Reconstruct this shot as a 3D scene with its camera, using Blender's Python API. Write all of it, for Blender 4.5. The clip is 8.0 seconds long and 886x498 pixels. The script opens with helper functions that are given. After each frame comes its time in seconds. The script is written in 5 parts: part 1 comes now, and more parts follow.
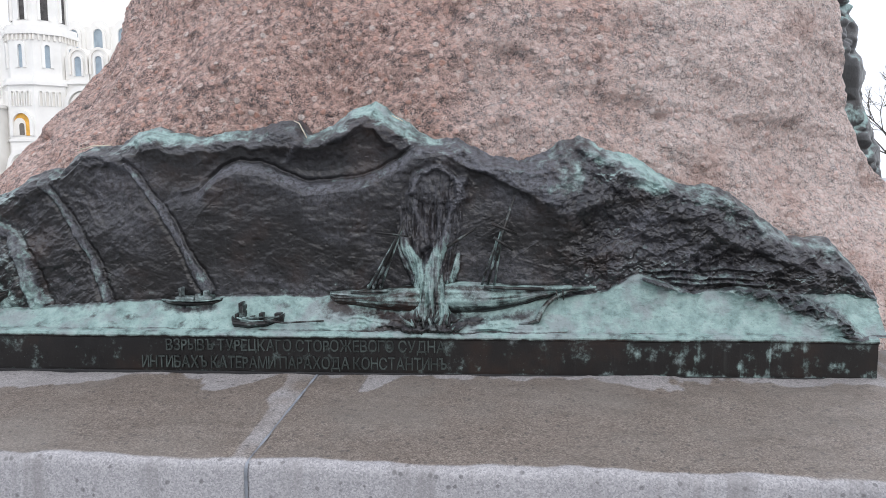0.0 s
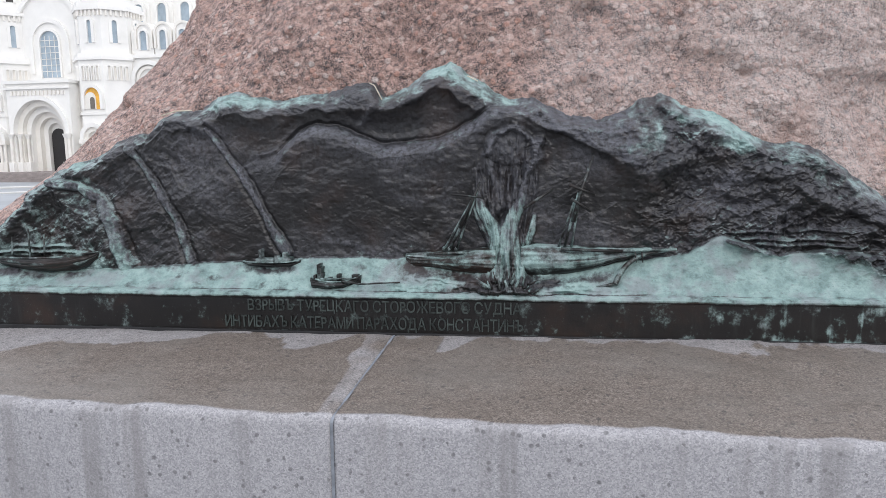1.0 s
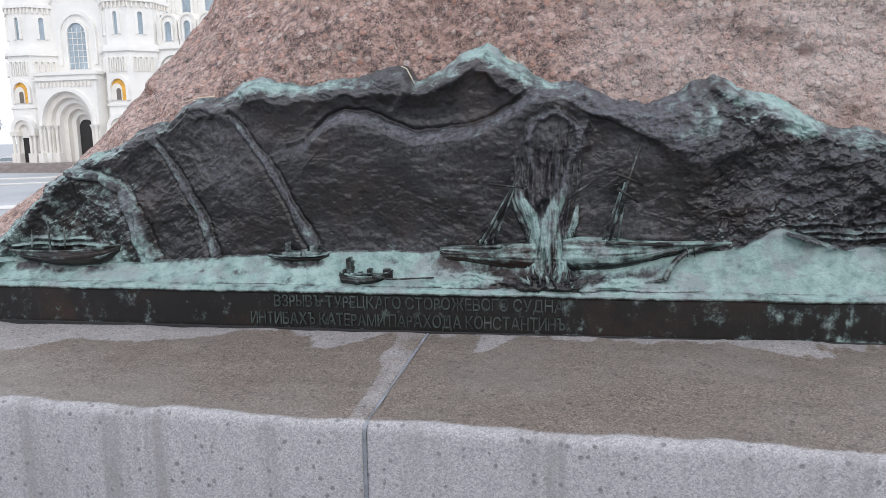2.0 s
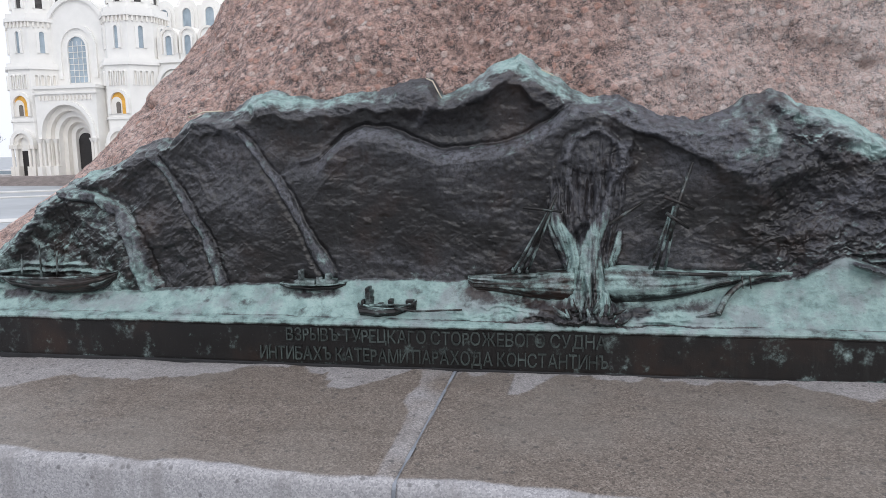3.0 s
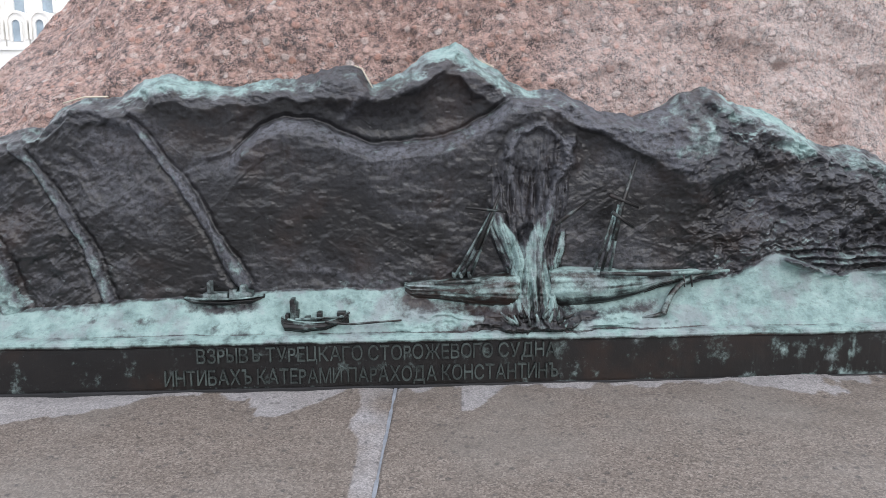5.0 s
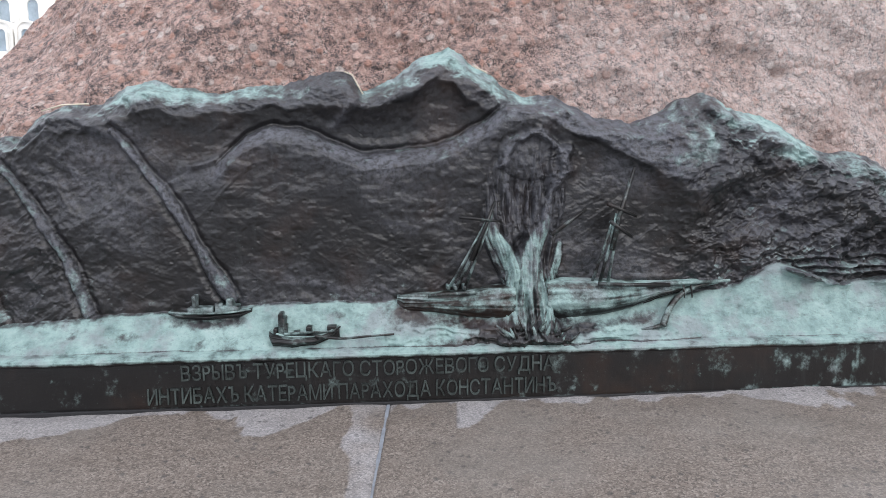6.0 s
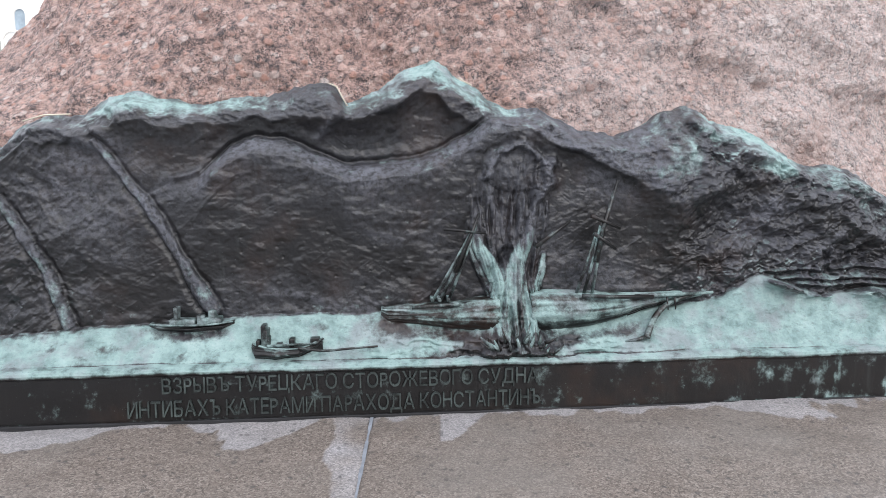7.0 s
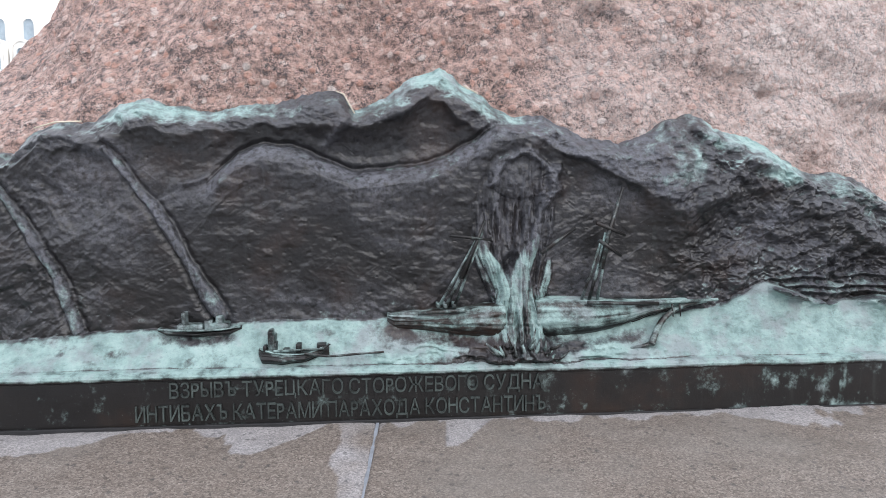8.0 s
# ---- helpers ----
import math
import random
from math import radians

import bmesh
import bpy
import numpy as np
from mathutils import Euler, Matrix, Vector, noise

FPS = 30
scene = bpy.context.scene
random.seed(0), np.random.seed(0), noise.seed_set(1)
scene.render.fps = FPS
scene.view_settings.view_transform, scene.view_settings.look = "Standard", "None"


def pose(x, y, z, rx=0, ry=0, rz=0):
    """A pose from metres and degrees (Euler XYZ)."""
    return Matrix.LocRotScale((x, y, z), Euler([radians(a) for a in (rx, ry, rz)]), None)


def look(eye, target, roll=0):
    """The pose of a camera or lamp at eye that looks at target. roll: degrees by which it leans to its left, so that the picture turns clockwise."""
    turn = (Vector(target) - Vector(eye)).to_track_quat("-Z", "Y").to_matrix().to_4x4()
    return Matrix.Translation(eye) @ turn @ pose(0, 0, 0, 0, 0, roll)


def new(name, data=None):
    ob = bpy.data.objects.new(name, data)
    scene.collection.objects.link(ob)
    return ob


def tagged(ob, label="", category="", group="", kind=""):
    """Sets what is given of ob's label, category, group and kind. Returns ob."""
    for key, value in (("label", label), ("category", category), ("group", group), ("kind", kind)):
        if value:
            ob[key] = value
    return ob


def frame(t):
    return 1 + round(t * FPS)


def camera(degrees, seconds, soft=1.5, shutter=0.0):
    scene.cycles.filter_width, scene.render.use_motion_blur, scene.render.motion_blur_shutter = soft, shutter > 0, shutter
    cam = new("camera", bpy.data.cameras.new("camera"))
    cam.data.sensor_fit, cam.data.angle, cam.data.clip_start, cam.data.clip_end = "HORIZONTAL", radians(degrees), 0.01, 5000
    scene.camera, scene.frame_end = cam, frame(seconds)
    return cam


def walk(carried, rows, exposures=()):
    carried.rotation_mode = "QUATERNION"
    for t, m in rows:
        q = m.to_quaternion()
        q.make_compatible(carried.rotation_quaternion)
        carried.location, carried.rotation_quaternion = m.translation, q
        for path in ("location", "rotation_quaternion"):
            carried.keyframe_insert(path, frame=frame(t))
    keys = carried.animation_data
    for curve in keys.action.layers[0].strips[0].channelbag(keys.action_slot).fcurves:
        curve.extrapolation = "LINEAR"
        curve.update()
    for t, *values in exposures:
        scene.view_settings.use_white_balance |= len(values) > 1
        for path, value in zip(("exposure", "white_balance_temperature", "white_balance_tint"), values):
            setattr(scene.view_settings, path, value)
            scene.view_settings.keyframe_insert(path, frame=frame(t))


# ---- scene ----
cam = camera(64.0, 8.0, soft=0.85)
PATH = [
    (0, (0.041, -0.081, 2.343), (-0.062, 1.906, 2.141), -0.1),
    (0.5, (0.012, -0.095, 2.331), (-0.184, 1.878, 2.072), -0.4),
    (1, (-0.021, -0.081, 2.319), (-0.282, 1.881, 2.032), -0.7),
    (1.5, (-0.042, -0.04, 2.308), (-0.366, 1.906, 1.979), -1.0),
    (3, (-0.195, 0.221, 2.326), (-0.515, 2.176, 2.049), -0.8),
    (3.5, (-0.257, 0.264, 2.321), (-0.515, 2.223, 2.013), -0.2),
    (4, (-0.343, 0.309, 2.328), (-0.515, 2.277, 2.013), 0.3),
    (4.5, (-0.433, 0.34, 2.314), (-0.387, 2.318, 2.018), 0.2),
    (6, (-0.457, 0.429, 2.311), (-0.313, 2.407, 2.058), -0.5),
    (6.5, (-0.448, 0.435, 2.319), (-0.293, 2.415, 2.079), -0.4),
    (7, (-0.446, 0.431, 2.312), (-0.269, 2.411, 2.09), -0.3),
    (7.5, (-0.449, 0.422, 2.314), (-0.266, 2.402, 2.105), -0.2),
    (8, (-0.45, 0.419, 2.307), (-0.286, 2.403, 2.11), -0.2),
]
walk(cam, [(t, look(eye, target, roll)) for t, eye, target, roll in PATH],
     exposures=((0, -0.03), (1.5, -0.04), (3.0, -0.2), (3.5, -0.13), (4.0, 0.08), (4.5, 0.2), (6.0, 0.2), (6.5, 0.4), (8, 0.38)))

# ---------- light ----------
world = bpy.data.worlds.new("overcast")
scene.world = world
world.use_nodes = True
wn, wl = world.node_tree.nodes, world.node_tree.links
sky = wn.new("ShaderNodeTexSky")
sky.sky_type, sky.sun_disc = "NISHITA", False
sky.sun_elevation, sky.sun_rotation = radians(35), radians(165)
sky.air_density, sky.dust_density = 1.0, 6.0
# an even cloud layer, three times as bright overhead as at the horizon
geo = wn.new("ShaderNodeTexCoord")
sep = wn.new("ShaderNodeSeparateXYZ")
wl.new(geo.outputs["Generated"], sep.inputs[0])
lift = wn.new("ShaderNodeMapRange")
for k, v in zip((1, 2, 3, 4), (0.0, 1.0, 0.80, 1.15)):
    lift.inputs[k].default_value = v
wl.new(sep.outputs[2], lift.inputs[0])
cloud = wn.new("ShaderNodeVectorMath")
cloud.operation = "SCALE"
cloud.inputs[0].default_value = (11.8, 12.3, 13.5)
wl.new(lift.outputs[0], cloud.inputs["Scale"])
grey = wn.new("ShaderNodeMix")
grey.data_type = "RGBA"
grey.inputs[0].default_value = 0.92
wl.new(sky.outputs[0], grey.inputs[6])
wl.new(cloud.outputs[0], grey.inputs[7])
wl.new(grey.outputs[2], wn["Background"].inputs[0])
wn["Background"].inputs[1].default_value = 0.125
sun = new("sun", bpy.data.lights.new("sun", "SUN"))
sun.data.energy, sun.data.angle, sun.data.color = 0.7, radians(35), (1.0, 0.98, 0.95)
sun.matrix_world = look((6.0, -6.5, 8.5), (0, 2.2, 2.0))


# ---------- materials ----------
def material(name, rough=0.6, metal=0.0):
    m = bpy.data.materials.new(name)
    m.use_nodes = True
    b = m.node_tree.nodes["Principled BSDF"]
    b.inputs["Roughness"].default_value, b.inputs["Metallic"].default_value = rough, metal
    return m, m.node_tree.nodes, m.node_tree.links, b


def coords(n, l, scale=(1, 1, 1), rot=(0, 0, 0), obj=True):
    tc, mp = n.new("ShaderNodeTexCoord"), n.new("ShaderNodeMapping")
    mp.inputs["Scale"].default_value = scale
    mp.inputs["Rotation"].default_value = rot
    l.new(tc.outputs["Object"], mp.inputs[0])
    return mp.outputs[0]


def tex_noise(n, l, vec, scale, detail=4.0, rough=0.6):
    t = n.new("ShaderNodeTexNoise")
    t.inputs["Scale"].default_value, t.inputs["Detail"].default_value, t.inputs["Roughness"].default_value = scale, detail, rough
    l.new(vec, t.inputs["Vector"])
    return t


def tex_cells(n, l, vec, scale, feature="F1", random_=1.0):
    t = n.new("ShaderNodeTexVoronoi")
    t.feature = feature
    t.inputs["Scale"].default_value, t.inputs["Randomness"].default_value = scale, random_
    l.new(vec, t.inputs["Vector"])
    return t


def ramp(n, l, fac, stops, mode="LINEAR"):
    r = n.new("ShaderNodeValToRGB")
    r.color_ramp.interpolation = mode
    e = r.color_ramp.elements
    while len(e) < len(stops):
        e.new(0.5)
    for k, (p, c) in enumerate(stops):
        e[k].position = p
        e[k].color = (*c, 1) if len(c) == 3 else c
    l.new(fac, r.inputs[0])
    return r.outputs[0]


def grey_ramp(n, l, fac, a, b, va=0.0, vb=1.0):
    r = n.new("ShaderNodeMapRange")
    r.interpolation_type = "SMOOTHSTEP"
    for k, v in zip((1, 2, 3, 4), (a, b, va, vb)):
        r.inputs[k].default_value = v
    l.new(fac, r.inputs[0])
    return r.outputs[0]


def mixc(n, l, fac, a, b, mode="MIX"):
    m = n.new("ShaderNodeMix")
    m.data_type, m.blend_type = "RGBA", mode
    for sock, v in ((m.inputs[0], fac), (m.inputs[6], a), (m.inputs[7], b)):
        if isinstance(v, (int, float)):
            sock.default_value = v
        elif isinstance(v, tuple):
            sock.default_value = (*v, 1)
        else:
            l.new(v, sock)
    return m.outputs[2]


def calc(n, l, op, a, b=None):
    m = n.new("ShaderNodeMath")
    m.operation = op
    for sock, v in ((m.inputs[0], a), (m.inputs[1], b)):
        if v is None:
            continue
        if isinstance(v, (int, float)):
            sock.default_value = v
        else:
            l.new(v, sock)
    return m.outputs[0]


def bumped(n, l, b, height, strength, distance):
    u = n.new("ShaderNodeBump")
    u.inputs["Strength"].default_value, u.inputs["Distance"].default_value = strength, distance
    l.new(height, u.inputs["Height"])
    l.new(u.outputs[0], b.inputs["Normal"])


def simple(name, colour, rough=0.7, metal=0.0, vary=0.15, scale=3.0, bump=0.0):
    m, n, l, b = material(name, rough, metal)
    v = coords(n, l)
    t = tex_noise(n, l, v, scale, 6)
    dark = tuple(c * (1 - vary) for c in colour)
    lite = tuple(min(1, c * (1 + vary)) for c in colour)
    l.new(ramp(n, l, t.outputs[0], [(0.3, dark), (0.7, lite)]), b.inputs["Base Color"])
    if bump:
        t2 = tex_noise(n, l, v, scale * 9, 5)
        bumped(n, l, b, t2.outputs[0], 0.5, bump)
    return m


def pink_granite():
    """Coarse red granite: feldspar crystals of one to three centimetres, grey quartz, black mica."""
    m, n, l, b = material("pink_granite", 0.62)
    v0 = coords(n, l, (1.0, 1.0, 1.12), (0, radians(12), 0))
    wob = tex_noise(n, l, v0, 30, 4)
    off = n.new("ShaderNodeVectorMath")
    off.operation = "MULTIPLY_ADD"
    l.new(wob.outputs["Color"], off.inputs[0])
    off.inputs[1].default_value = (0.012, 0.012, 0.012)
    l.new(v0, off.inputs[2])
    v = off.outputs[0]
    # matrix: grey quartz and small feldspar, clotted at one to two centimetres
    clot = tex_noise(n, l, v0, 40, 6, 0.72)
    crystal = ramp(n, l, clot.outputs[0], [(0.34, (0.13, 0.105, 0.105)), (0.42, (0.36, 0.255, 0.235)), (0.48, (0.58, 0.375, 0.32)), (0.56, (0.72, 0.495, 0.43)), (0.66, (0.82, 0.68, 0.63))])
    fine = tex_noise(n, l, v, 110, 6, 0.7)
    salt = tex_noise(n, l, v, 260, 4, 0.7)
    # rounded feldspars, two to three centimetres across
    egg = tex_cells(n, l, v, 34)
    sep3 = n.new("ShaderNodeSeparateColor")
    l.new(egg.outputs["Color"], sep3.inputs[0])
    oval = calc(n, l, "MULTIPLY", grey_ramp(n, l, sep3.outputs[0], 0.40, 0.44), grey_ramp(n, l, egg.outputs["Distance"], 0.26, 0.52, 1, 0))
    tone = ramp(n, l, sep3.outputs[1], [(0.0, (0.70, 0.385, 0.30)), (0.45, (0.79, 0.51, 0.435)), (0.8, (0.86, 0.67, 0.61)), (1.0, (0.90, 0.79, 0.745))])
    crystal = mixc(n, l, calc(n, l, "MULTIPLY", oval, 0.9), crystal, tone)
    crystal = mixc(n, l, grey_ramp(n, l, salt.outputs[0], 0.58, 0.70, 0, 0.4), crystal, (0.84, 0.72, 0.67))
    crystal = mixc(n, l, grey_ramp(n, l, fine.outputs[0], 0.45, 0.36, 0, 0.6), crystal, (0.17, 0.14, 0.145))
    # thin pale crust of lime and dust in broad running patches
    vw = coords(n, l, (1.0, 1.0, 0.45))
    crust = tex_noise(n, l, vw, 1.9, 5, 0.55)
    grain = tex_noise(n, l, v, 120, 6, 0.8)
    where = n.new("ShaderNodeSeparateXYZ")
    l.new(vw, where.inputs[0])
    eastward = grey_ramp(n, l, where.outputs[0], 0.1, 1.35, 0.0, 0.60)
    runs = tex_noise(n, l, coords(n, l, (7.5, 7.5, 0.9), (0, radians(-9), 0)), 1.0, 5, 0.6)
    eastward = calc(n, l, "MULTIPLY", eastward, grey_ramp(n, l, runs.outputs[0], 0.30, 0.60, 0.55, 1.25))
    crust_at = calc(n, l, "ADD", crust.outputs[0], eastward)
    amount = calc(n, l, "MULTIPLY", grey_ramp(n, l, crust_at, 0.44, 0.92, 0.0, 1.0), grey_ramp(n, l, grain.outputs[0], 0.40, 0.55, 0.22, 1.0))
    pale = mixc(n, l, 0.68, crystal, (1.0, 0.89, 0.855))
    crystal = mixc(n, l, amount, crystal, pale)
    # black mica, spattered in clumps between the feldspars
    spatter = tex_noise(n, l, v, 135, 5, 0.75)
    clump = tex_noise(n, l, v0, 21, 5, 0.7)
    mica = calc(n, l, "MULTIPLY", grey_ramp(n, l, spatter.outputs[0], 0.47, 0.57), grey_ramp(n, l, clump.outputs[0], 0.45, 0.57))
    mica = calc(n, l, "MULTIPLY", mica, calc(n, l, "SUBTRACT", 1.0, calc(n, l, "MULTIPLY", oval, 0.7)))
    crystal = mixc(n, l, calc(n, l, "MULTIPLY", calc(n, l, "MULTIPLY", mica, 0.85), calc(n, l, "SUBTRACT", 1.0, calc(n, l, "MULTIPLY", amount, 0.5))), crystal, (0.06, 0.055, 0.06))
    rust = tex_noise(n, l, v0, 2.6, 5)
    crystal = mixc(n, l, grey_ramp(n, l, rust.outputs[0], 0.54, 0.72, 0, 0.35), crystal, (0.36, 0.15, 0.09))
    l.new(crystal, b.inputs["Base Color"])
    rough = grey_ramp(n, l, fine.outputs[0], 0.35, 0.7, 0.5, 0.78)
    l.new(rough, b.inputs["Roughness"])
    h = calc(n, l, "ADD", calc(n, l, "MULTIPLY", fine.outputs[0], 0.8), calc(n, l, "MULTIPLY", oval, 0.5))
    mid = tex_noise(n, l, v0, 34, 5)
    h = calc(n, l, "ADD", h, calc(n, l, "MULTIPLY", mid.outputs[0], 1.3))
    h = calc(n, l, "ADD", h, calc(n, l, "MULTIPLY", salt.outputs[0], 0.35))
    bumped(n, l, b, h, 1.0, 0.020)
    return m


def bronze(name="weathered_bronze"):
    """Cast bronze: brown-black skin, with verdigris where the attribute patina says; a second attribute paints grey sky
    sheen.
    """
    m, n, l, b = material(name, 0.45, 0.0)
    v = coords(n, l)
    at = n.new("ShaderNodeAttribute")
    at.attribute_name = "patina"
    blot = tex_noise(n, l, v, 24, 8, 0.68)
    broad = tex_noise(n, l, v, 5, 4)
    run = tex_noise(n, l, coords(n, l, (42, 42, 3.2)), 1.0, 5, 0.6)
    dark = ramp(n, l, broad.outputs[0], [(0.3, (0.0065, 0.006, 0.0062)), (0.52, (0.011, 0.0095, 0.0092)), (0.70, (0.028, 0.0165, 0.0125))])
    dark = mixc(n, l, grey_ramp(n, l, run.outputs[0], 0.55, 0.75, 0, 0.30), dark, (0.045, 0.05, 0.048))
    # reflected sky put into the colour as a mottled lavender grey
    painted_sheen = n.new("ShaderNodeAttribute")
    painted_sheen.attribute_name = "painted_sheen"
    mottle = tex_noise(n, l, v, 75, 6, 0.7)
    sheen_amount = calc(n, l, "MULTIPLY", painted_sheen.outputs["Fac"], grey_ramp(n, l, mottle.outputs[0], 0.34, 0.62, 0.15, 1.0))
    dark = mixc(n, l, sheen_amount, dark, (0.138, 0.141, 0.163))
    nick = tex_noise(n, l, v, 210, 2)
    dark = mixc(n, l, grey_ramp(n, l, nick.outputs[0], 0.70, 0.76, 0, 0.5), dark, (0.16, 0.19, 0.19))
    speck = tex_noise(n, l, v, 140, 3)
    green = ramp(n, l, blot.outputs[0], [(0.25, (0.09, 0.14, 0.137)), (0.40, (0.20, 0.295, 0.285)), (0.56, (0.295, 0.415, 0.40)), (0.8, (0.41, 0.52, 0.505))])
    mauve = tex_noise(n, l, v, 11, 5, 0.6)
    green = mixc(n, l, grey_ramp(n, l, mauve.outputs[0], 0.46, 0.64, 0, 0.6), green, (0.26, 0.27, 0.29))
    scuff = tex_noise(n, l, coords(n, l, (0.55, 1.0, 1.3), (0, radians(20), 0)), 85, 5, 0.7)
    green = mixc(n, l, calc(n, l, "MULTIPLY", grey_ramp(n, l, scuff.outputs[0], 0.54, 0.66, 0, 0.55), grey_ramp(n, l, broad.outputs[0], 0.40, 0.60)), green, (0.15, 0.19, 0.19))
    green = mixc(n, l, grey_ramp(n, l, speck.outputs[0], 0.62, 0.72, 0, 0.5), green, (0.10, 0.16, 0.15))
    # the edge of the verdigris is broken up by its own blotches
    fac = calc(n, l, "ADD", at.outputs["Fac"], calc(n, l, "MULTIPLY", calc(n, l, "SUBTRACT", blot.outputs[0], 0.5), 1.5))
    fac = grey_ramp(n, l, fac, 0.26, 0.74)
    l.new(mixc(n, l, fac, dark, green), b.inputs["Base Color"])
    l.new(grey_ramp(n, l, calc(n, l, "MAXIMUM", fac, sheen_amount), 0, 1, 0.34, 0.80), b.inputs["Roughness"])
    b.inputs["Specular IOR Level"].default_value = 0.5
    h = calc(n, l, "ADD", blot.outputs[0], calc(n, l, "MULTIPLY", mottle.outputs[0], 0.8))
    h = calc(n, l, "ADD", h, calc(n, l, "MULTIPLY", speck.outputs[0], 0.4))
    skin = n.new("ShaderNodeBump")
    skin.inputs["Distance"].default_value = 0.005
    l.new(h, skin.inputs["Height"])
    l.new(grey_ramp(n, l, calc(n, l, "MAXIMUM", fac, sheen_amount), 0, 1, 0.22, 0.75), skin.inputs["Strength"])
    l.new(skin.outputs[0], b.inputs["Normal"])
    return m


def plinth_granite():
    """Sawn grey granite, brown where rain has soaked the top, pale where it has dried."""
    m, n, l, b = material("plinth_granite", 0.5)
    v = coords(n, l)
    g1 = tex_cells(n, l, v, 290)
    s1 = n.new("ShaderNodeSeparateColor")
    l.new(g1.outputs["Color"], s1.inputs[0])
    g2 = tex_noise(n, l, v, 190, 4, 0.7)
    spots = tex_cells(n, l, v, 70)
    s2 = n.new("ShaderNodeSeparateColor")
    l.new(spots.outputs["Color"], s2.inputs[0])
    dry = ramp(n, l, s1.outputs[0], [(0.0, (0.25, 0.245, 0.26)), (0.35, (0.325, 0.32, 0.335)), (0.7, (0.385, 0.375, 0.39)), (1.0, (0.46, 0.45, 0.465))])
    wet = ramp(n, l, s1.outputs[0], [(0.0, (0.085, 0.071, 0.063)), (0.3, (0.148, 0.122, 0.105)), (0.7, (0.198, 0.164, 0.142)), (1.0, (0.28, 0.243, 0.215))])
    at = n.new("ShaderNodeAttribute")
    at.attribute_name = "wet"
    edge = tex_noise(n, l, v, 9, 5, 0.6)
    fac = calc(n, l, "ADD", at.outputs["Fac"], calc(n, l, "MULTIPLY", calc(n, l, "SUBTRACT", edge.outputs[0], 0.5), 0.25))
    fac = grey_ramp(n, l, fac, 0.15, 0.85)
    mott = tex_noise(n, l, v, 3.2, 5)
    wet = mixc(n, l, grey_ramp(n, l, mott.outputs[0], 0.35, 0.7, 0, 0.45), wet, (0.20, 0.185, 0.17))
    colour = mixc(n, l, fac, dry, wet)
    dark = calc(n, l, "MULTIPLY", grey_ramp(n, l, s2.outputs[0], 0.91, 0.93), grey_ramp(n, l, spots.outputs["Distance"], 0.25, 0.55, 1, 0))
    colour = mixc(n, l, calc(n, l, "MULTIPLY", dark, 0.55), colour, (0.05, 0.048, 0.05))
    streak = tex_noise(n, l, coords(n, l, (14, 14, 0.8)), 1.0, 4)
    down = calc(n, l, "MULTIPLY", grey_ramp(n, l, streak.outputs[0], 0.5, 0.68), calc(n, l, "SUBTRACT", 1.0, fac))
    colour = mixc(n, l, calc(n, l, "MULTIPLY", down, 0.5), colour, (0.20, 0.19, 0.19))
    l.new(colour, b.inputs["Base Color"])
    rg = tex_noise(n, l, v, 6, 5)
    wetr = grey_ramp(n, l, rg.outputs[0], 0.35, 0.7, 0.36, 0.55)
    mr = n.new("ShaderNodeMix")
    l.new(fac, mr.inputs[0])
    mr.inputs[2].default_value = 0.72
    l.new(wetr, mr.inputs[3])
    l.new(mr.outputs[0], b.inputs["Roughness"])
    bumped(n, l, b, calc(n, l, "ADD", g2.outputs[0], calc(n, l, "MULTIPLY", edge.outputs[0], 0.8)), 0.35, 0.004)
    return m


GRANITE, BRONZE, PLINTH = pink_granite(), bronze(), plinth_granite()
LETTER = simple("letter_bronze", (0.046, 0.058, 0.055), 0.40, 0, 0.75, 30, 0.002)
# near-black, for the strip that paints the gap's shadow
GAP_DARK = simple("gap_dark", (0.02, 0.02, 0.022), 0.6, 0, 0.3, 12)
MORTAR = simple("mortar", (0.21, 0.226, 0.255), 0.85, 0, 0.25, 30, 0.002)
LIME = simple("white_limestone", (0.82, 0.805, 0.775), 0.8, 0, 0.05, 0.4)
LIME_DIM = simple("cream_limestone", (0.80, 0.77, 0.72), 0.8, 0, 0.06, 0.5)
GLASS_DULL = simple("window_glass", (0.33, 0.40, 0.46), 0.3, 0, 0.25, 0.5)
DOOR_DARK = simple("dark_oak_door", (0.018, 0.016, 0.016), 0.5, 0, 0.3, 2)
BELL_DARK = simple("bell_chamber_shade", (0.07, 0.066, 0.065), 0.8, 0, 0.6, 1.2)
GOLD = simple("gold_mosaic", (0.78, 0.42, 0.07), 0.4, 0.2, 0.2, 1.5)
ASPHALT = simple("damp_paving", (0.31, 0.325, 0.345), 0.55, 0, 0.18, 0.25, 0.004)
KERB = simple("kerb_stone", (0.60, 0.59, 0.57), 0.8, 0, 0.1, 0.6)
STEP_STONE = simple("step_granite", (0.27, 0.235, 0.225), 0.75, 0, 0.25, 0.8)
BARK = simple("bark", (0.085, 0.07, 0.06), 0.9, 0, 0.3, 4)


# ---------- mesh helpers ----------
def thing(name, label, category, group="", kind="", at=(0, 0, 0), turn=0.0):
    ob = new(name)
    ob.empty_display_size = 0.2
    ob.matrix_world = pose(*at, 0, 0, turn)
    return tagged(ob, label, category, group, kind)


def link_mesh(name, me, mat, parent=None, label=""):
    if mat:
        me.materials.append(mat)
    ob = new(name, me)
    if parent:
        ob.parent = parent
    return tagged(ob, label)


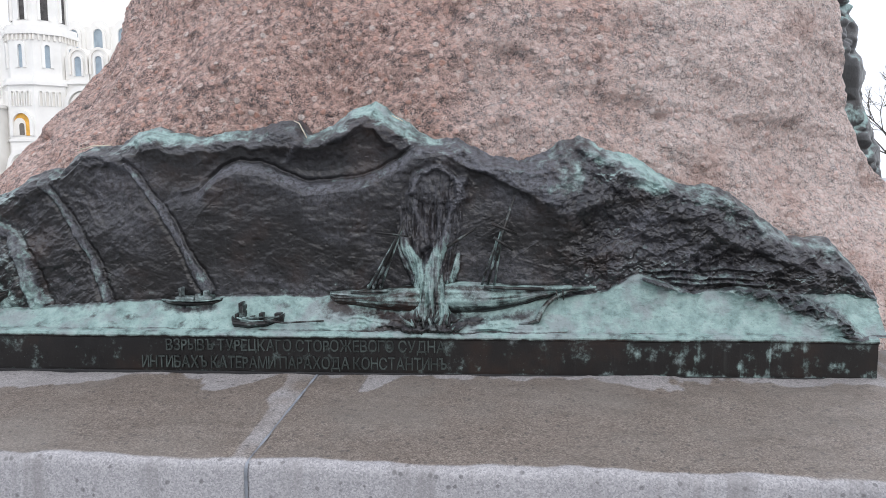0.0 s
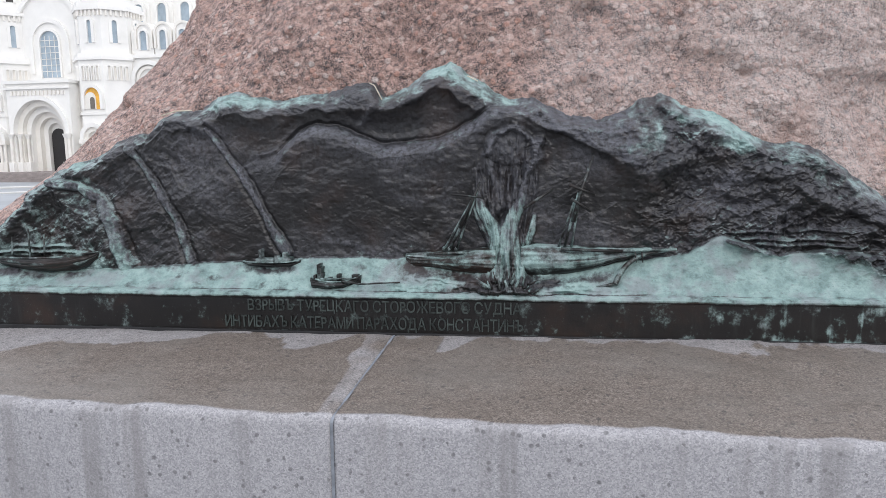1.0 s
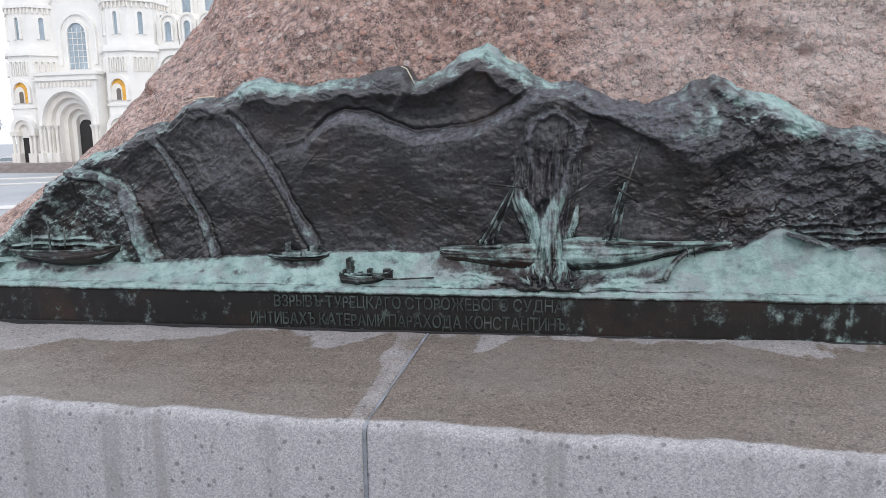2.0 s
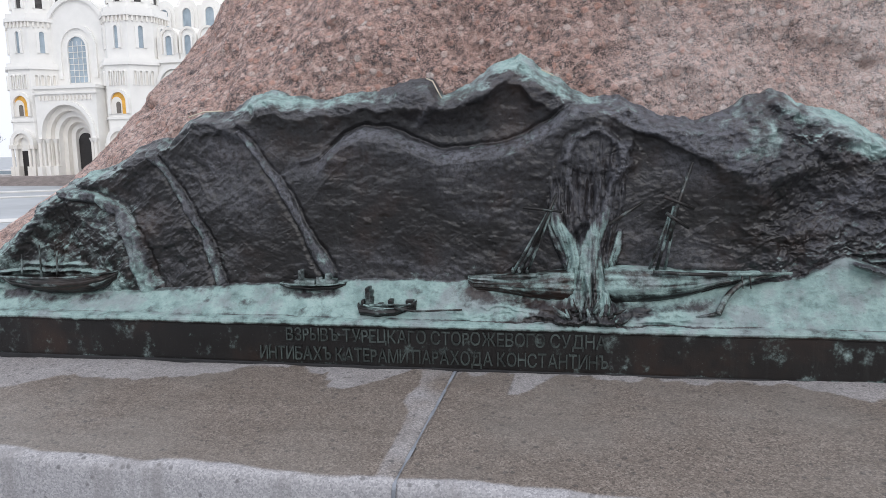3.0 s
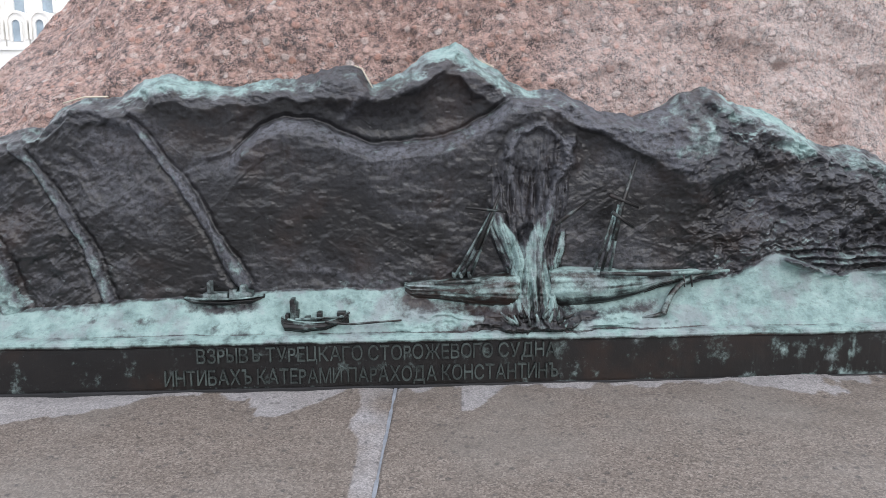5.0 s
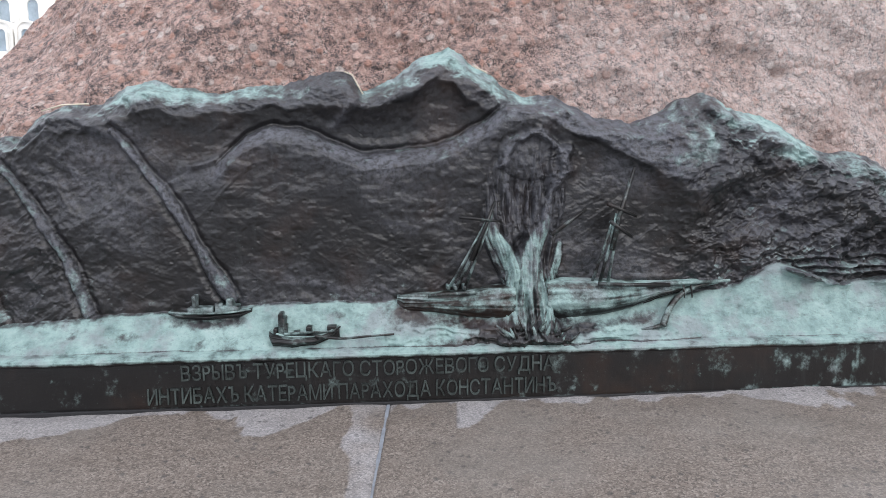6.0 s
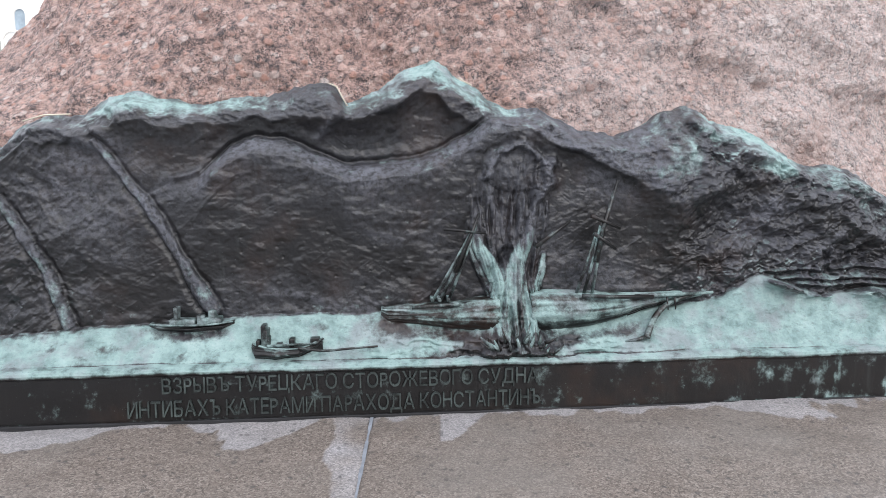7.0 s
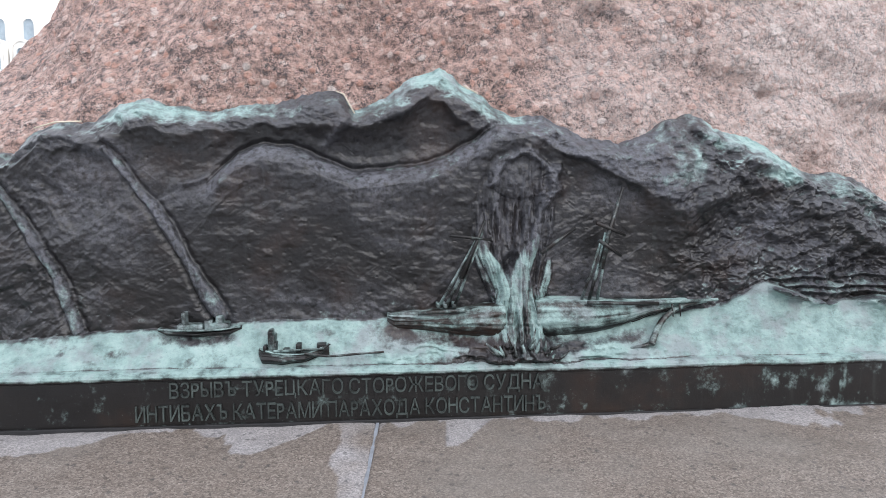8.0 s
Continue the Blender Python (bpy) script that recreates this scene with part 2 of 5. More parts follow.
def part(name, bm, mat, parent=None, label="", smooth=False):
    me = bpy.data.meshes.new(name)
    bmesh.ops.recalc_face_normals(bm, faces=bm.faces)
    bm.to_mesh(me)
    bm.free()
    if smooth:
        me.shade_smooth()
    return link_mesh(name, me, mat, parent, label)


def raw_mesh(name, verts, faces, smooth=True, **attrs):
    """A mesh from arrays, with float attributes on its points."""
    me = bpy.data.meshes.new(name)
    me.from_pydata(verts.tolist() if hasattr(verts, "tolist") else verts, [], faces.tolist() if hasattr(faces, "tolist") else faces)
    for key, values in attrs.items():
        a = me.attributes.new(key, "FLOAT", "POINT")
        a.data.foreach_set("value", np.ascontiguousarray(values, dtype=np.float32))
    if smooth:
        me.shade_smooth()
    me.update()
    return me


def grid_faces(rows, cols, wrap=False):
    r, c = np.meshgrid(np.arange(rows - 1), np.arange(cols if wrap else cols - 1), indexing="ij")
    c2 = (c + 1) % cols
    return np.stack([r * cols + c, r * cols + c2, (r + 1) * cols + c2, (r + 1) * cols + c], -1).reshape(-1, 4)


def set_patina(ob, fn):
    """Patina as a function of the point's place on the thing."""
    me = ob.data
    a = me.attributes.new("patina", "FLOAT", "POINT")
    a.data.foreach_set("value", np.array([fn(p.co) for p in me.vertices], dtype=np.float32))
    return ob


def box(bm, x0, x1, y0, y1, z0, z1, bevel=0.0):
    r = bmesh.ops.create_cube(bm, size=1.0)
    for p in r["verts"]:
        p.co = Vector((x0 if p.co.x < 0 else x1, y0 if p.co.y < 0 else y1, z0 if p.co.z < 0 else z1))
    if bevel:
        es = list({e for p in r["verts"] for e in p.link_edges})
        bmesh.ops.bevel(bm, geom=es, offset=bevel, segments=2, affect="EDGES", profile=0.6)
    return bm


def tube(points, radii, sides=8):
    """A tapered tube along points."""
    bm = bmesh.new()
    rings = []
    for k, p in enumerate(points):
        p = Vector(p)
        a, b = Vector(points[max(0, k - 1)]), Vector(points[min(len(points) - 1, k + 1)])
        d = (b - a).normalized()
        u = d.cross(Vector((0, 1, 0)) if abs(d.y) < 0.9 else Vector((1, 0, 0))).normalized()
        w = d.cross(u)
        r = radii[k] if hasattr(radii, "__len__") else radii
        rings.append([bm.verts.new(p + r * (math.cos(s) * u + math.sin(s) * w)) for s in (2 * math.pi * i / sides for i in range(sides))])
    for a, b in zip(rings, rings[1:]):
        for i in range(sides):
            bm.faces.new((a[i], a[(i + 1) % sides], b[(i + 1) % sides], b[i]))
    bm.faces.new(rings[0][::-1])
    bm.faces.new(rings[-1])
    return bm


def lattice(ix, iy, seed):
    h = (ix.astype(np.int64) * 374761393 + iy.astype(np.int64) * 668265263 + seed * 1442695041) & 0x7FFFFFFF
    h = ((h ^ (h >> 13)) * 1274126177) & 0x7FFFFFFF
    return ((h ^ (h >> 16)) & 0xFFFF) / 65535.0 * 2 - 1


def value_noise(x, y, seed=0):
    ix, iy = np.floor(x), np.floor(y)
    fx, fy = x - ix, y - iy
    fx, fy = fx * fx * fx * (fx * (fx * 6 - 15) + 10), fy * fy * fy * (fy * (fy * 6 - 15) + 10)
    a, b = lattice(ix, iy, seed), lattice(ix + 1, iy, seed)
    c, d = lattice(ix, iy + 1, seed), lattice(ix + 1, iy + 1, seed)
    return (a * (1 - fx) + b * fx) * (1 - fy) + (c * (1 - fx) + d * fx) * fy


def fbm(x, y, seed=0, octaves=5, gain=0.5):
    total, amp = 0 * x, 1.0
    for k in range(octaves):
        total = total + amp * value_noise(x * 2**k + 17.3 * k, y * 2**k + 9.1 * k, seed + k)
        amp *= gain
    return total


def ridged(x, y, seed=0, octaves=4):
    total, amp = 0 * x, 1.0
    for k in range(octaves):
        total = total + amp * (1 - 2 * np.abs(value_noise(x * 2**k + 5.7 * k, y * 2**k + 3.3 * k, seed + k)))
        amp *= 0.5
    return total


def bell(d, w):
    return np.exp(-(d / w) ** 2)


def step(a, b, x):
    t = np.clip((x - a) / (b - a), 0, 1)
    return t * t * (3 - 2 * t)


def along(x, z, knots):
    """Distance to a polyline, and how far along it (0 to 1)."""
    best, where = np.full(x.shape, 9.0), np.zeros(x.shape)
    n = len(knots) - 1
    for k in range(n):
        (ax, az), (bx, bz) = knots[k], knots[k + 1]
        dx, dz = bx - ax, bz - az
        t = np.clip(((x - ax) * dx + (z - az) * dz) / (dx * dx + dz * dz), 0, 1)
        d = np.hypot(x - ax - t * dx, z - az - t * dz)
        near = d < best
        best, where = np.where(near, d, best), np.where(near, (k + t) / n, where)
    return best, where


# ---------- ground ----------
GROUND = -0.6
bm = bmesh.new()
bmesh.ops.create_grid(bm, x_segments=40, y_segments=40, size=1500)
bmesh.ops.translate(bm, verts=bm.verts, vec=(0, 0, GROUND))
tagged(part("ground", bm, ASPHALT), "damp grey paved square", "ground", kind="structure")


# ---------- rock ----------
def rock_radius(th, z):
    """Radius of the boulder; th is 0 towards the front, positive to the right."""
    front = np.interp(z, (1.2, 1.9, 2.3, 2.65, 3.1, 3.8, 5.0), (2.50, 2.44, 2.40, 2.36, 2.20, 2.0, 1.7))
    left = np.interp(z, (1.2, 1.7, 2.0, 2.21, 2.47, 2.65, 2.95, 3.3, 5.0), (4.0, 3.55, 3.15, 2.87, 2.65, 2.47, 2.25, 2.13, 1.7))
    right = np.interp(z, (1.2, 1.7, 2.0, 2.3, 2.43, 2.6, 3.0, 3.8, 5.0), (3.2, 3.0, 2.75, 2.52, 2.46, 2.40, 2.34, 2.2, 1.8))
    s = np.sin(th)
    w_l, w_r = step(0.10, 0.78, -s), step(0.12, 0.85, s)
    return front * (1 - w_l - w_r) + left * w_l + right * w_r


EAST_CORNER = ((1.2, 2.5), (1.8, 2.2), (2.1, 1.92), (2.305, 1.67), (2.362, 1.598), (2.43, 1.552), (2.551, 1.488), (2.706, 1.442), (2.89, 1.432), (3.02, 1.40), (3.06, 1.44), (3.3, 1.44), (5.0, 1.1))


def build_rock():
    th = np.concatenate([np.linspace(-1.35, 1.35, 620), np.linspace(1.35, 2 * math.pi - 1.35, 90)[1:-1]])
    zs = np.concatenate([np.linspace(1.5, 3.6, 300), np.linspace(3.6, 5.0, 40)[1:]])
    Z, T = np.meshgrid(zs, th, indexing="ij")
    R = rock_radius(T, Z)
    U = T * 2.3
    R = R + 0.045 * fbm(U * 1.3, Z * 1.3, 3, 3) + 0.026 * fbm(U * 3.2 + Z, Z * 3.0, 11, 3) + 0.012 * ridged(U * 3.6 + Z * 1.5, Z * 3.4 - U * 1.6, 21, 3) + 0.005 * ridged(U * 9 + Z * 3, Z * 8 - U * 2, 23, 3)
    R = R + 0.005 * fbm(U * 34, Z * 40, 31, 4, 0.65)
    # chipped hollows
    for u, z, w, d in ((0.66, 2.545, 0.030, 0.05), (1.20, 2.53, 0.035, 0.045), (-1.75, 2.50, 0.05, 0.05), (-0.9, 2.72, 0.04, 0.03), (0.15, 2.75, 0.05, 0.03), (0.9, 2.62, 0.10, 0.02), (-0.25, 2.64, 0.06, 0.02), (1.1, 2.46, 0.14, 0.02)):
        R = R - d * bell(np.hypot(U - u, (Z - z) * 1.8), w)
    # a ledge that runs down to the right
    R = R + 0.02 * step(0, 0.05, Z - (2.62 - 0.12 * (U - 0.2))) * step(0.1, 0.5, U)
    X, Y = np.sin(T) * R, 4.7 - np.cos(T) * R
    # a blunt western corner, behind which the stone runs straight back
    corner = np.interp(Z, (1.2, 1.7, 2.0, 2.21, 2.30, 2.40, 2.50, 2.60, 2.70, 2.95, 3.3, 5.0), (-3.2, -2.82, -2.47, -2.20, -2.12, -2.01, -1.89, -1.785, -1.70, -1.54, -1.42, -1.1)) + 0.03 * fbm(Z * 5, Y * 3, 49, 4)
    X = np.where(X < corner, corner + 0.12 * (X - corner), X)
    # a blunt eastern corner, behind which the second bronze sits
    edge = np.interp(Z, *np.array(EAST_CORNER).T) + 0.012 * fbm(Z * 9, Y * 3, 50, 4)
    X = np.where(X > edge, edge + 0.10 * (X - edge), X)
    # dressed back to a seat behind the bronze
    seat = 2.285 - 0.9 * np.maximum(0, np.abs(X + 0.42) - 1.88) + 0.02 * fbm(U * 6, Z * 6, 45, 3)
    Y = np.maximum(Y, seat)
    verts = np.stack([X, Y, Z], -1).reshape(-1, 3)
    faces = grid_faces(len(zs), len(th), wrap=True)
    top = len(verts)
    verts = np.vstack([verts, [[0, 4.7, 5.15]]])
    last = (len(zs) - 1) * len(th)
    caps = [(last + i, last + (i + 1) % len(th), top) for i in range(len(th))]
    me = raw_mesh("granite_boulder", verts, faces.tolist() + caps)
    ob = link_mesh("granite_boulder", me, GRANITE)
    return tagged(ob, "huge rough pink granite boulder standing on the plinth", "boulder")


build_rock()


# ---------- plinth ----------
EDGE_TURN = -2.0


def slab(parent, x0, x1, slant0, slant1):
    """One stone of the plinth: a sloping, rain-soaked top and an upright face."""
    prof = [(1.530, GROUND), (1.530, 1.50), (1.5305, 1.636), (1.533, 1.649), (1.539, 1.658), (1.549, 1.663)]
    prof += [(1.549 + 0.571 * k / 88, 1.663 + 0.062 * k / 88) for k in range(1, 89)] + [(2.6, 1.777), (2.6, GROUND)]
    n = 260
    xs = np.linspace(0, 1, n)
    py, pz = np.array(prof).T
    X = np.zeros((len(py), n))
    for k in range(len(py)):
        a = x0 + slant0 * np.clip((py[k] - 1.53) / 0.59, 0, 1)
        b = x1 + slant1 * np.clip((py[k] - 1.53) / 0.59, 0, 1)
        X[k] = a + (b - a) * xs
    ins = np.minimum(np.minimum(xs, 1 - xs) * (x1 - x0), 0.012) / 0.012
    Y, Z = np.repeat(py[:, None], n, 1), np.repeat(pz[:, None], n, 1)
    sink = 0.0025 * (1 - ins) ** 2
    Z = Z - sink * (Z > 1.55)
    Y = Y + sink * (Y < 1.54)
    worn = 0.0035 * fbm(X * 7, Y * 9, 5, 4) * (Z > 1.64)
    Z = Z + worn
    Y = Y + 0.004 * fbm(X * 9, Z * 6, 8, 3) * (Y < 1.56)
    verts = np.stack([X, Y, Z], -1).reshape(-1, 3)
    faces = grid_faces(len(py), n).tolist()
    ends = [[k * n for k in range(len(py))], [k * n + n - 1 for k in range(len(py))][::-1]]
    # the soaked field stops short of the bronze and of the arris
    dry_line = np.interp(X, (-4.6, -2.2, -1.82, -1.56, -1.35, -1.19, -1.0, -0.92, 4.4), (1.80, 1.80, 1.83, 1.945, 1.925, 2.0, 2.06, 2.100, 2.118)) + 0.014 * fbm(X * 9, Y * 4, 41, 4, 0.6)
    for cx, w, y1, lean in ((-0.875, 0.055, 2.060, 0.2), (-0.735, 0.085, 1.955, 0.5), (-0.43, 0.03, 2.07, 0.0), (-0.285, 0.045, 1.985, 0.35), (-0.06, 0.10, 2.085, 0.0), (0.16, 0.06, 2.09, 0.0), (0.54, 0.10, 2.03, -0.9), (1.0, 0.08, 2.10, 0.0), (1.5, 0.10, 2.06, 0.3)):
        off = np.abs(X - cx - lean * (Y - 2.05)) / w
        dry_line = dry_line - (2.115 - y1) * np.clip(1.25 - off, 0, 1) ** 0.8
    wet = np.maximum(step(-0.008, 0.008, dry_line + 0.012 * fbm(X * 30, Y * 22, 42, 3) - Y), 0.47) * step(1.545, 1.572, Y + 0.008 * fbm(X * 9, Y * 0, 77, 3))
    seam = -0.518 + 0.0475 * (Y - 1.53)
    wide = 0.030 + 0.012 * bell(Y - 1.90, 0.10) + 0.030 * step(1.98, 2.12, Y) + 0.006 * fbm(X * 14, Y * 11, 79, 3)
    strip = step(-0.008, 0.004, X - seam + 2 * wide * 0.9) * step(0.006, -0.002, X - seam - 0.35 * wide * step(2.0, 2.1, Y))
    wet = wet * (1 - 0.50 * strip * (0.85 + 0.3 * fbm(X * 12, Y * 9, 80, 3)))
    me = raw_mesh("slab", verts, faces + ends, True, wet=wet.ravel())
    return link_mesh("slab", me, PLINTH, parent)


plinth = thing("plinth", "sawn grey granite plinth with a wet brown sloping top", "plinth", turn=0)
holder = plinth
cuts = (-4.6, -2.45, -0.518, 1.62, 4.4)
for k in range(4):
    s0 = 0.028 if k else 0.0
    ob = slab(holder, cuts[k] + 0.0027, cuts[k + 1] - 0.0027, s0, 0.028)
for ob in plinth.children:
    ob.location = (0, 0, 0)
plinth.matrix_world = Matrix.Translation((-0.518, 1.53, 0)) @ pose(0, 0, 0, 0, 0, EDGE_TURN) @ Matrix.Translation((0.518, -1.53, 0))
for x in cuts[1:4]:
    bm = bmesh.new()
    rows_ = [((x - 0.0042, y, z), (x + 0.0042, y, z)) for y, z in ((1.5315, GROUND), (1.5315, 1.632), (1.5345, 1.648), (1.541, 1.6565), (1.551, 1.6618))]
    rows_ += [((x - 0.0042 + 0.0475 * (y - 1.53), y, 1.6618 + 0.1086 * (y - 1.551)), (x + 0.0042 + 0.0475 * (y - 1.53), y, 1.6618 + 0.1086 * (y - 1.551))) for y in (1.65, 1.8, 1.95, 2.13)]
    vs = [[bm.verts.new(p) for p in r] for r in rows_]
    for p, q in zip(vs, vs[1:]):
        bm.faces.new((p[0], p[1], q[1], q[0]))
    part("mortar_joint", bm, MORTAR, plinth, "grey mortar joint")
bm = bmesh.new()
box(bm, -4.55, 4.35, 2.55, 9.2, GROUND, 1.72)
part("core", bm, STEP_STONE, plinth)

# ---------- bronze relief ----------
RIDGE = ((-2.13, 1.91), (-1.94, 2.05), (-1.79, 2.17), (-1.70, 2.235), (-1.55, 2.295), (-1.47, 2.345), (-1.36, 2.37), (-1.31, 2.415), (-1.26, 2.44),
         (-1.17, 2.442), (-1.11, 2.485), (-1.05, 2.502), (-0.98, 2.483), (-0.91, 2.472), (-0.78, 2.483), (-0.67, 2.506), (-0.60, 2.527), (-0.56, 2.524),
         (-0.523, 2.468), (-0.436, 2.513), (-0.379, 2.56), (-0.304, 2.588), (-0.253, 2.54), (-0.125, 2.471), (-0.017, 2.457), (0.079, 2.407), (0.182, 2.388),
         (0.241, 2.407), (0.299, 2.449), (0.366, 2.47), (0.45, 2.43), (0.527, 2.413), (0.607, 2.347), (0.672, 2.31), (0.765, 2.312), (0.846, 2.278),
         (0.91, 2.23), (1.036, 2.14), (1.16, 2.135), (1.21, 2.086), (1.27, 2.02), (1.32, 1.955))
SHORE = ((-2.13, 1.91), (-1.9, 1.92), (-1.75, 1.893), (-1.44, 1.907), (-1.2, 1.927), (-1.0, 1.938), (-0.71, 1.951), (-0.445, 1.955), (0.05, 1.935), (0.3, 1.953),
         (0.452, 1.975), (0.519, 2.019), (0.548, 2.033), (0.65, 1.997), (0.71, 1.977), (0.87, 1.99), (1.0, 1.975), (1.2, 1.972), (1.32, 1.955))
BEAMS = (((-1.123, 2.384), (-1.015, 2.236), (-0.936, 2.105), (-0.862, 1.97)), ((-1.42, 2.33), (-1.358, 2.254), (-1.29, 2.139), (-1.233, 2.028), (-1.20, 1.925)),
         ((-1.70, 2.21), (-1.60, 2.195), (-1.53, 2.15), (-1.49, 2.07), (-1.445, 1.915)))
CLOUD = ((-1.02, 2.28), (-0.946, 2.290), (-0.886, 2.302), (-0.859, 2.325), (-0.81, 2.372), (-0.743, 2.393), (-0.677, 2.386), (-0.596, 2.353), (-0.529, 2.330), (-0.432, 2.335),
         (-0.349, 2.348), (-0.279, 2.366), (-0.223, 2.399), (-0.166, 2.440), (-0.10, 2.447), (0.0, 2.40), (0.12, 2.345))


UNDER = ((-2.13, 1.88), (-1.94, 2.0), (-1.79, 2.12), (-1.70, 2.185), (-1.55, 2.25), (-1.42, 2.305), (-1.34, 2.34), (-1.27, 2.38), (-1.18, 2.385), (-1.12, 2.41), (-1.045, 2.432), (-0.98, 2.418), (-0.90, 2.432),
         (-0.84, 2.424), (-0.76, 2.437), (-0.66, 2.452), (-0.60, 2.446), (-0.565, 2.430), (-0.52, 2.424), (-0.46, 2.448), (-0.40, 2.468), (-0.345, 2.510), (-0.30, 2.500), (-0.268, 2.462), (-0.215, 2.432), (-0.16, 2.432),
         (-0.08, 2.417), (-0.01, 2.391), (0.09, 2.342), (0.20, 2.290), (0.32, 2.21), (0.42, 2.27), (0.55, 2.27), (0.70, 2.20), (0.90, 2.11), (1.05, 2.06), (1.2, 2.02), (1.32, 1.93))
GREEN = ((-2.13, 0.42), (-1.7, 0.46), (-1.45, 0.34), (-1.2, 0.30), (-1.13, 0.52), (-1.05, 0.80), (-0.93, 0.74), (-0.80, 0.46), (-0.66, 0.30), (-0.56, 0.28), (-0.50, 0.50), (-0.40, 0.66), (-0.30, 0.72), (-0.22, 0.56),
         (-0.08, 0.32), (0.12, 0.26), (0.24, 0.34), (0.34, 0.44), (0.42, 0.52), (0.52, 0.72), (0.60, 0.74), (0.66, 0.52), (0.76, 0.42), (0.95, 0.36), (1.32, 0.30))


def brush(X, Z, angle, fine, long, seed):
    """Strokes of a modelling tool that run at an angle."""
    c, s = math.cos(angle), math.sin(angle)
    u, v = X * c + Z * s, Z * c - X * s
    bend = 0.03 * fbm(X * 4, Z * 4, seed + 7, 2)
    return np.maximum(0, fbm(u * long, (v + bend) * fine, seed, 3, 0.55) - 0.12)


def strand(X, Z, knots, w0, w1, high):
    """Lays one ridge of drawn-out bronze along knots over what is there; returns its own shape."""
    dist, w = along(X, Z, knots)
    wd = w0 + (w1 - w0) * w
    f = np.clip(1 - (dist / wd) ** 2, 0, 1) ** 0.6
    return f * high * (0.45 + 0.55 * np.sin(np.pi * np.clip(0.12 + 0.8 * w, 0, 1)))


def plume(X, Z):
    """The column of water: a torn trunk, two pale prongs with a cleft between, a frayed neck and an overhanging crown."""
    rnd = random.Random(8)
    out, pale = 0 * X, 0 * X
    # a body under the strands
    for knots, w0, w1, hi in ((((-0.11, 1.86), (-0.112, 1.96), (-0.118, 2.04)), 0.080, 0.050, 0.034), (((-0.13, 2.02), (-0.168, 2.10), (-0.188, 2.18), (-0.180, 2.28)), 0.036, 0.036, 0.012),
                              (((-0.11, 2.02), (-0.080, 2.12), (-0.060, 2.20), (-0.060, 2.28)), 0.036, 0.040, 0.012), (((-0.12, 2.16), (-0.115, 2.24), (-0.105, 2.33)), 0.055, 0.075, 0.010)):
        dist, w = along(X, Z, knots)
        wd = (w0 + (w1 - w0) * w) * (1 + 0.25 * fbm(X * 18, Z * 18, 22, 3))
        out = np.maximum(out, hi * np.clip(1.2 - (dist / wd) ** 2, 0, 1) ** 0.5)
    body = np.clip(out / 0.010, 0, 1)
    fan = (X + 0.114) / np.interp(Z, (1.86, 1.93, 2.02, 2.12, 2.25, 2.35), (0.085, 0.075, 0.055, 0.078, 0.080, 0.075))
    fibre = fbm(fan * 9 + 0.6 * fbm(X * 12, Z * 12, 69, 2), Z * 7, 68, 4, 0.6)
    # strands drawn upwards from the water and leaning outwards
    crest = 0 * X
    for k in range(46):
        s = rnd.uniform(-1, 1)
        z0, z1 = rnd.choice(((1.865, 2.0), (1.88, 2.06), (1.95, 2.12), (2.02, 2.22), (2.10, 2.30), (2.16, 2.33)))
        z0, z1 = z0 + rnd.uniform(-0.02, 0.02), z1 + rnd.uniform(-0.05, 0.03)
        lean_ = rnd.uniform(-0.3, 0.3)
        knots = []
        for i in range(4):
            z = z0 + (z1 - z0) * i / 3
            half = np.interp(z, (1.86, 1.93, 2.02, 2.12, 2.25, 2.35), (0.080, 0.070, 0.052, 0.076, 0.080, 0.070))
            knots.append((-0.114 + (s + lean_ * i / 3) * half + rnd.uniform(-0.005, 0.005), z))
        wd = rnd.uniform(0.004, 0.010)
        f = strand(X, Z, knots, wd, wd * rnd.uniform(0.3, 0.7), rnd.uniform(0.006, 0.013))
        out, crest = out + 0.7 * f, np.maximum(crest, f * 45)
    # the two prongs, and the ribs that carry them on up to the crown
    for knots, w0, w1, hi in ((((-0.210, 2.165), (-0.200, 2.12), (-0.174, 2.08), (-0.145, 2.035), (-0.130, 1.96)), 0.012, 0.034, 0.026), (((-0.058, 2.205), (-0.070, 2.15), (-0.086, 2.11), (-0.110, 2.05), (-0.118, 1.96)), 0.012, 0.034, 0.028),
                              (((-0.228, 2.14), (-0.215, 2.09), (-0.188, 2.04), (-0.165, 1.99)), 0.007, 0.014, 0.016), (((-0.028, 2.09), (-0.036, 2.05), (-0.055, 1.99)), 0.014, 0.020, 0.018),
                              (((-0.178, 2.30), (-0.168, 2.24), (-0.140, 2.17), (-0.128, 2.10)), 0.014, 0.012, 0.016), (((-0.030, 2.27), (-0.052, 2.23), (-0.066, 2.18)), 0.012, 0.014, 0.018), (((-0.095, 2.29), (-0.088, 2.24), (-0.078, 2.17)), 0.012, 0.010, 0.013),
                              (((-0.215, 2.24), (-0.205, 2.20), (-0.208, 2.15)), 0.012, 0.012, 0.010)):
        f = strand(X + 0.004 * fibre, Z, knots, w0, w1, hi)
        out, crest = np.maximum(out, f + 0.55 * out), np.maximum(crest, f * 50)
        if knots[-1][1] < 2.0:
            pale = np.maximum(pale, f * 55)
    out = out - 0.034 * bell(np.hypot((X + 0.140 - 0.55 * (Z - 2.085)) * 2.6, Z - 2.09), 0.032) * body
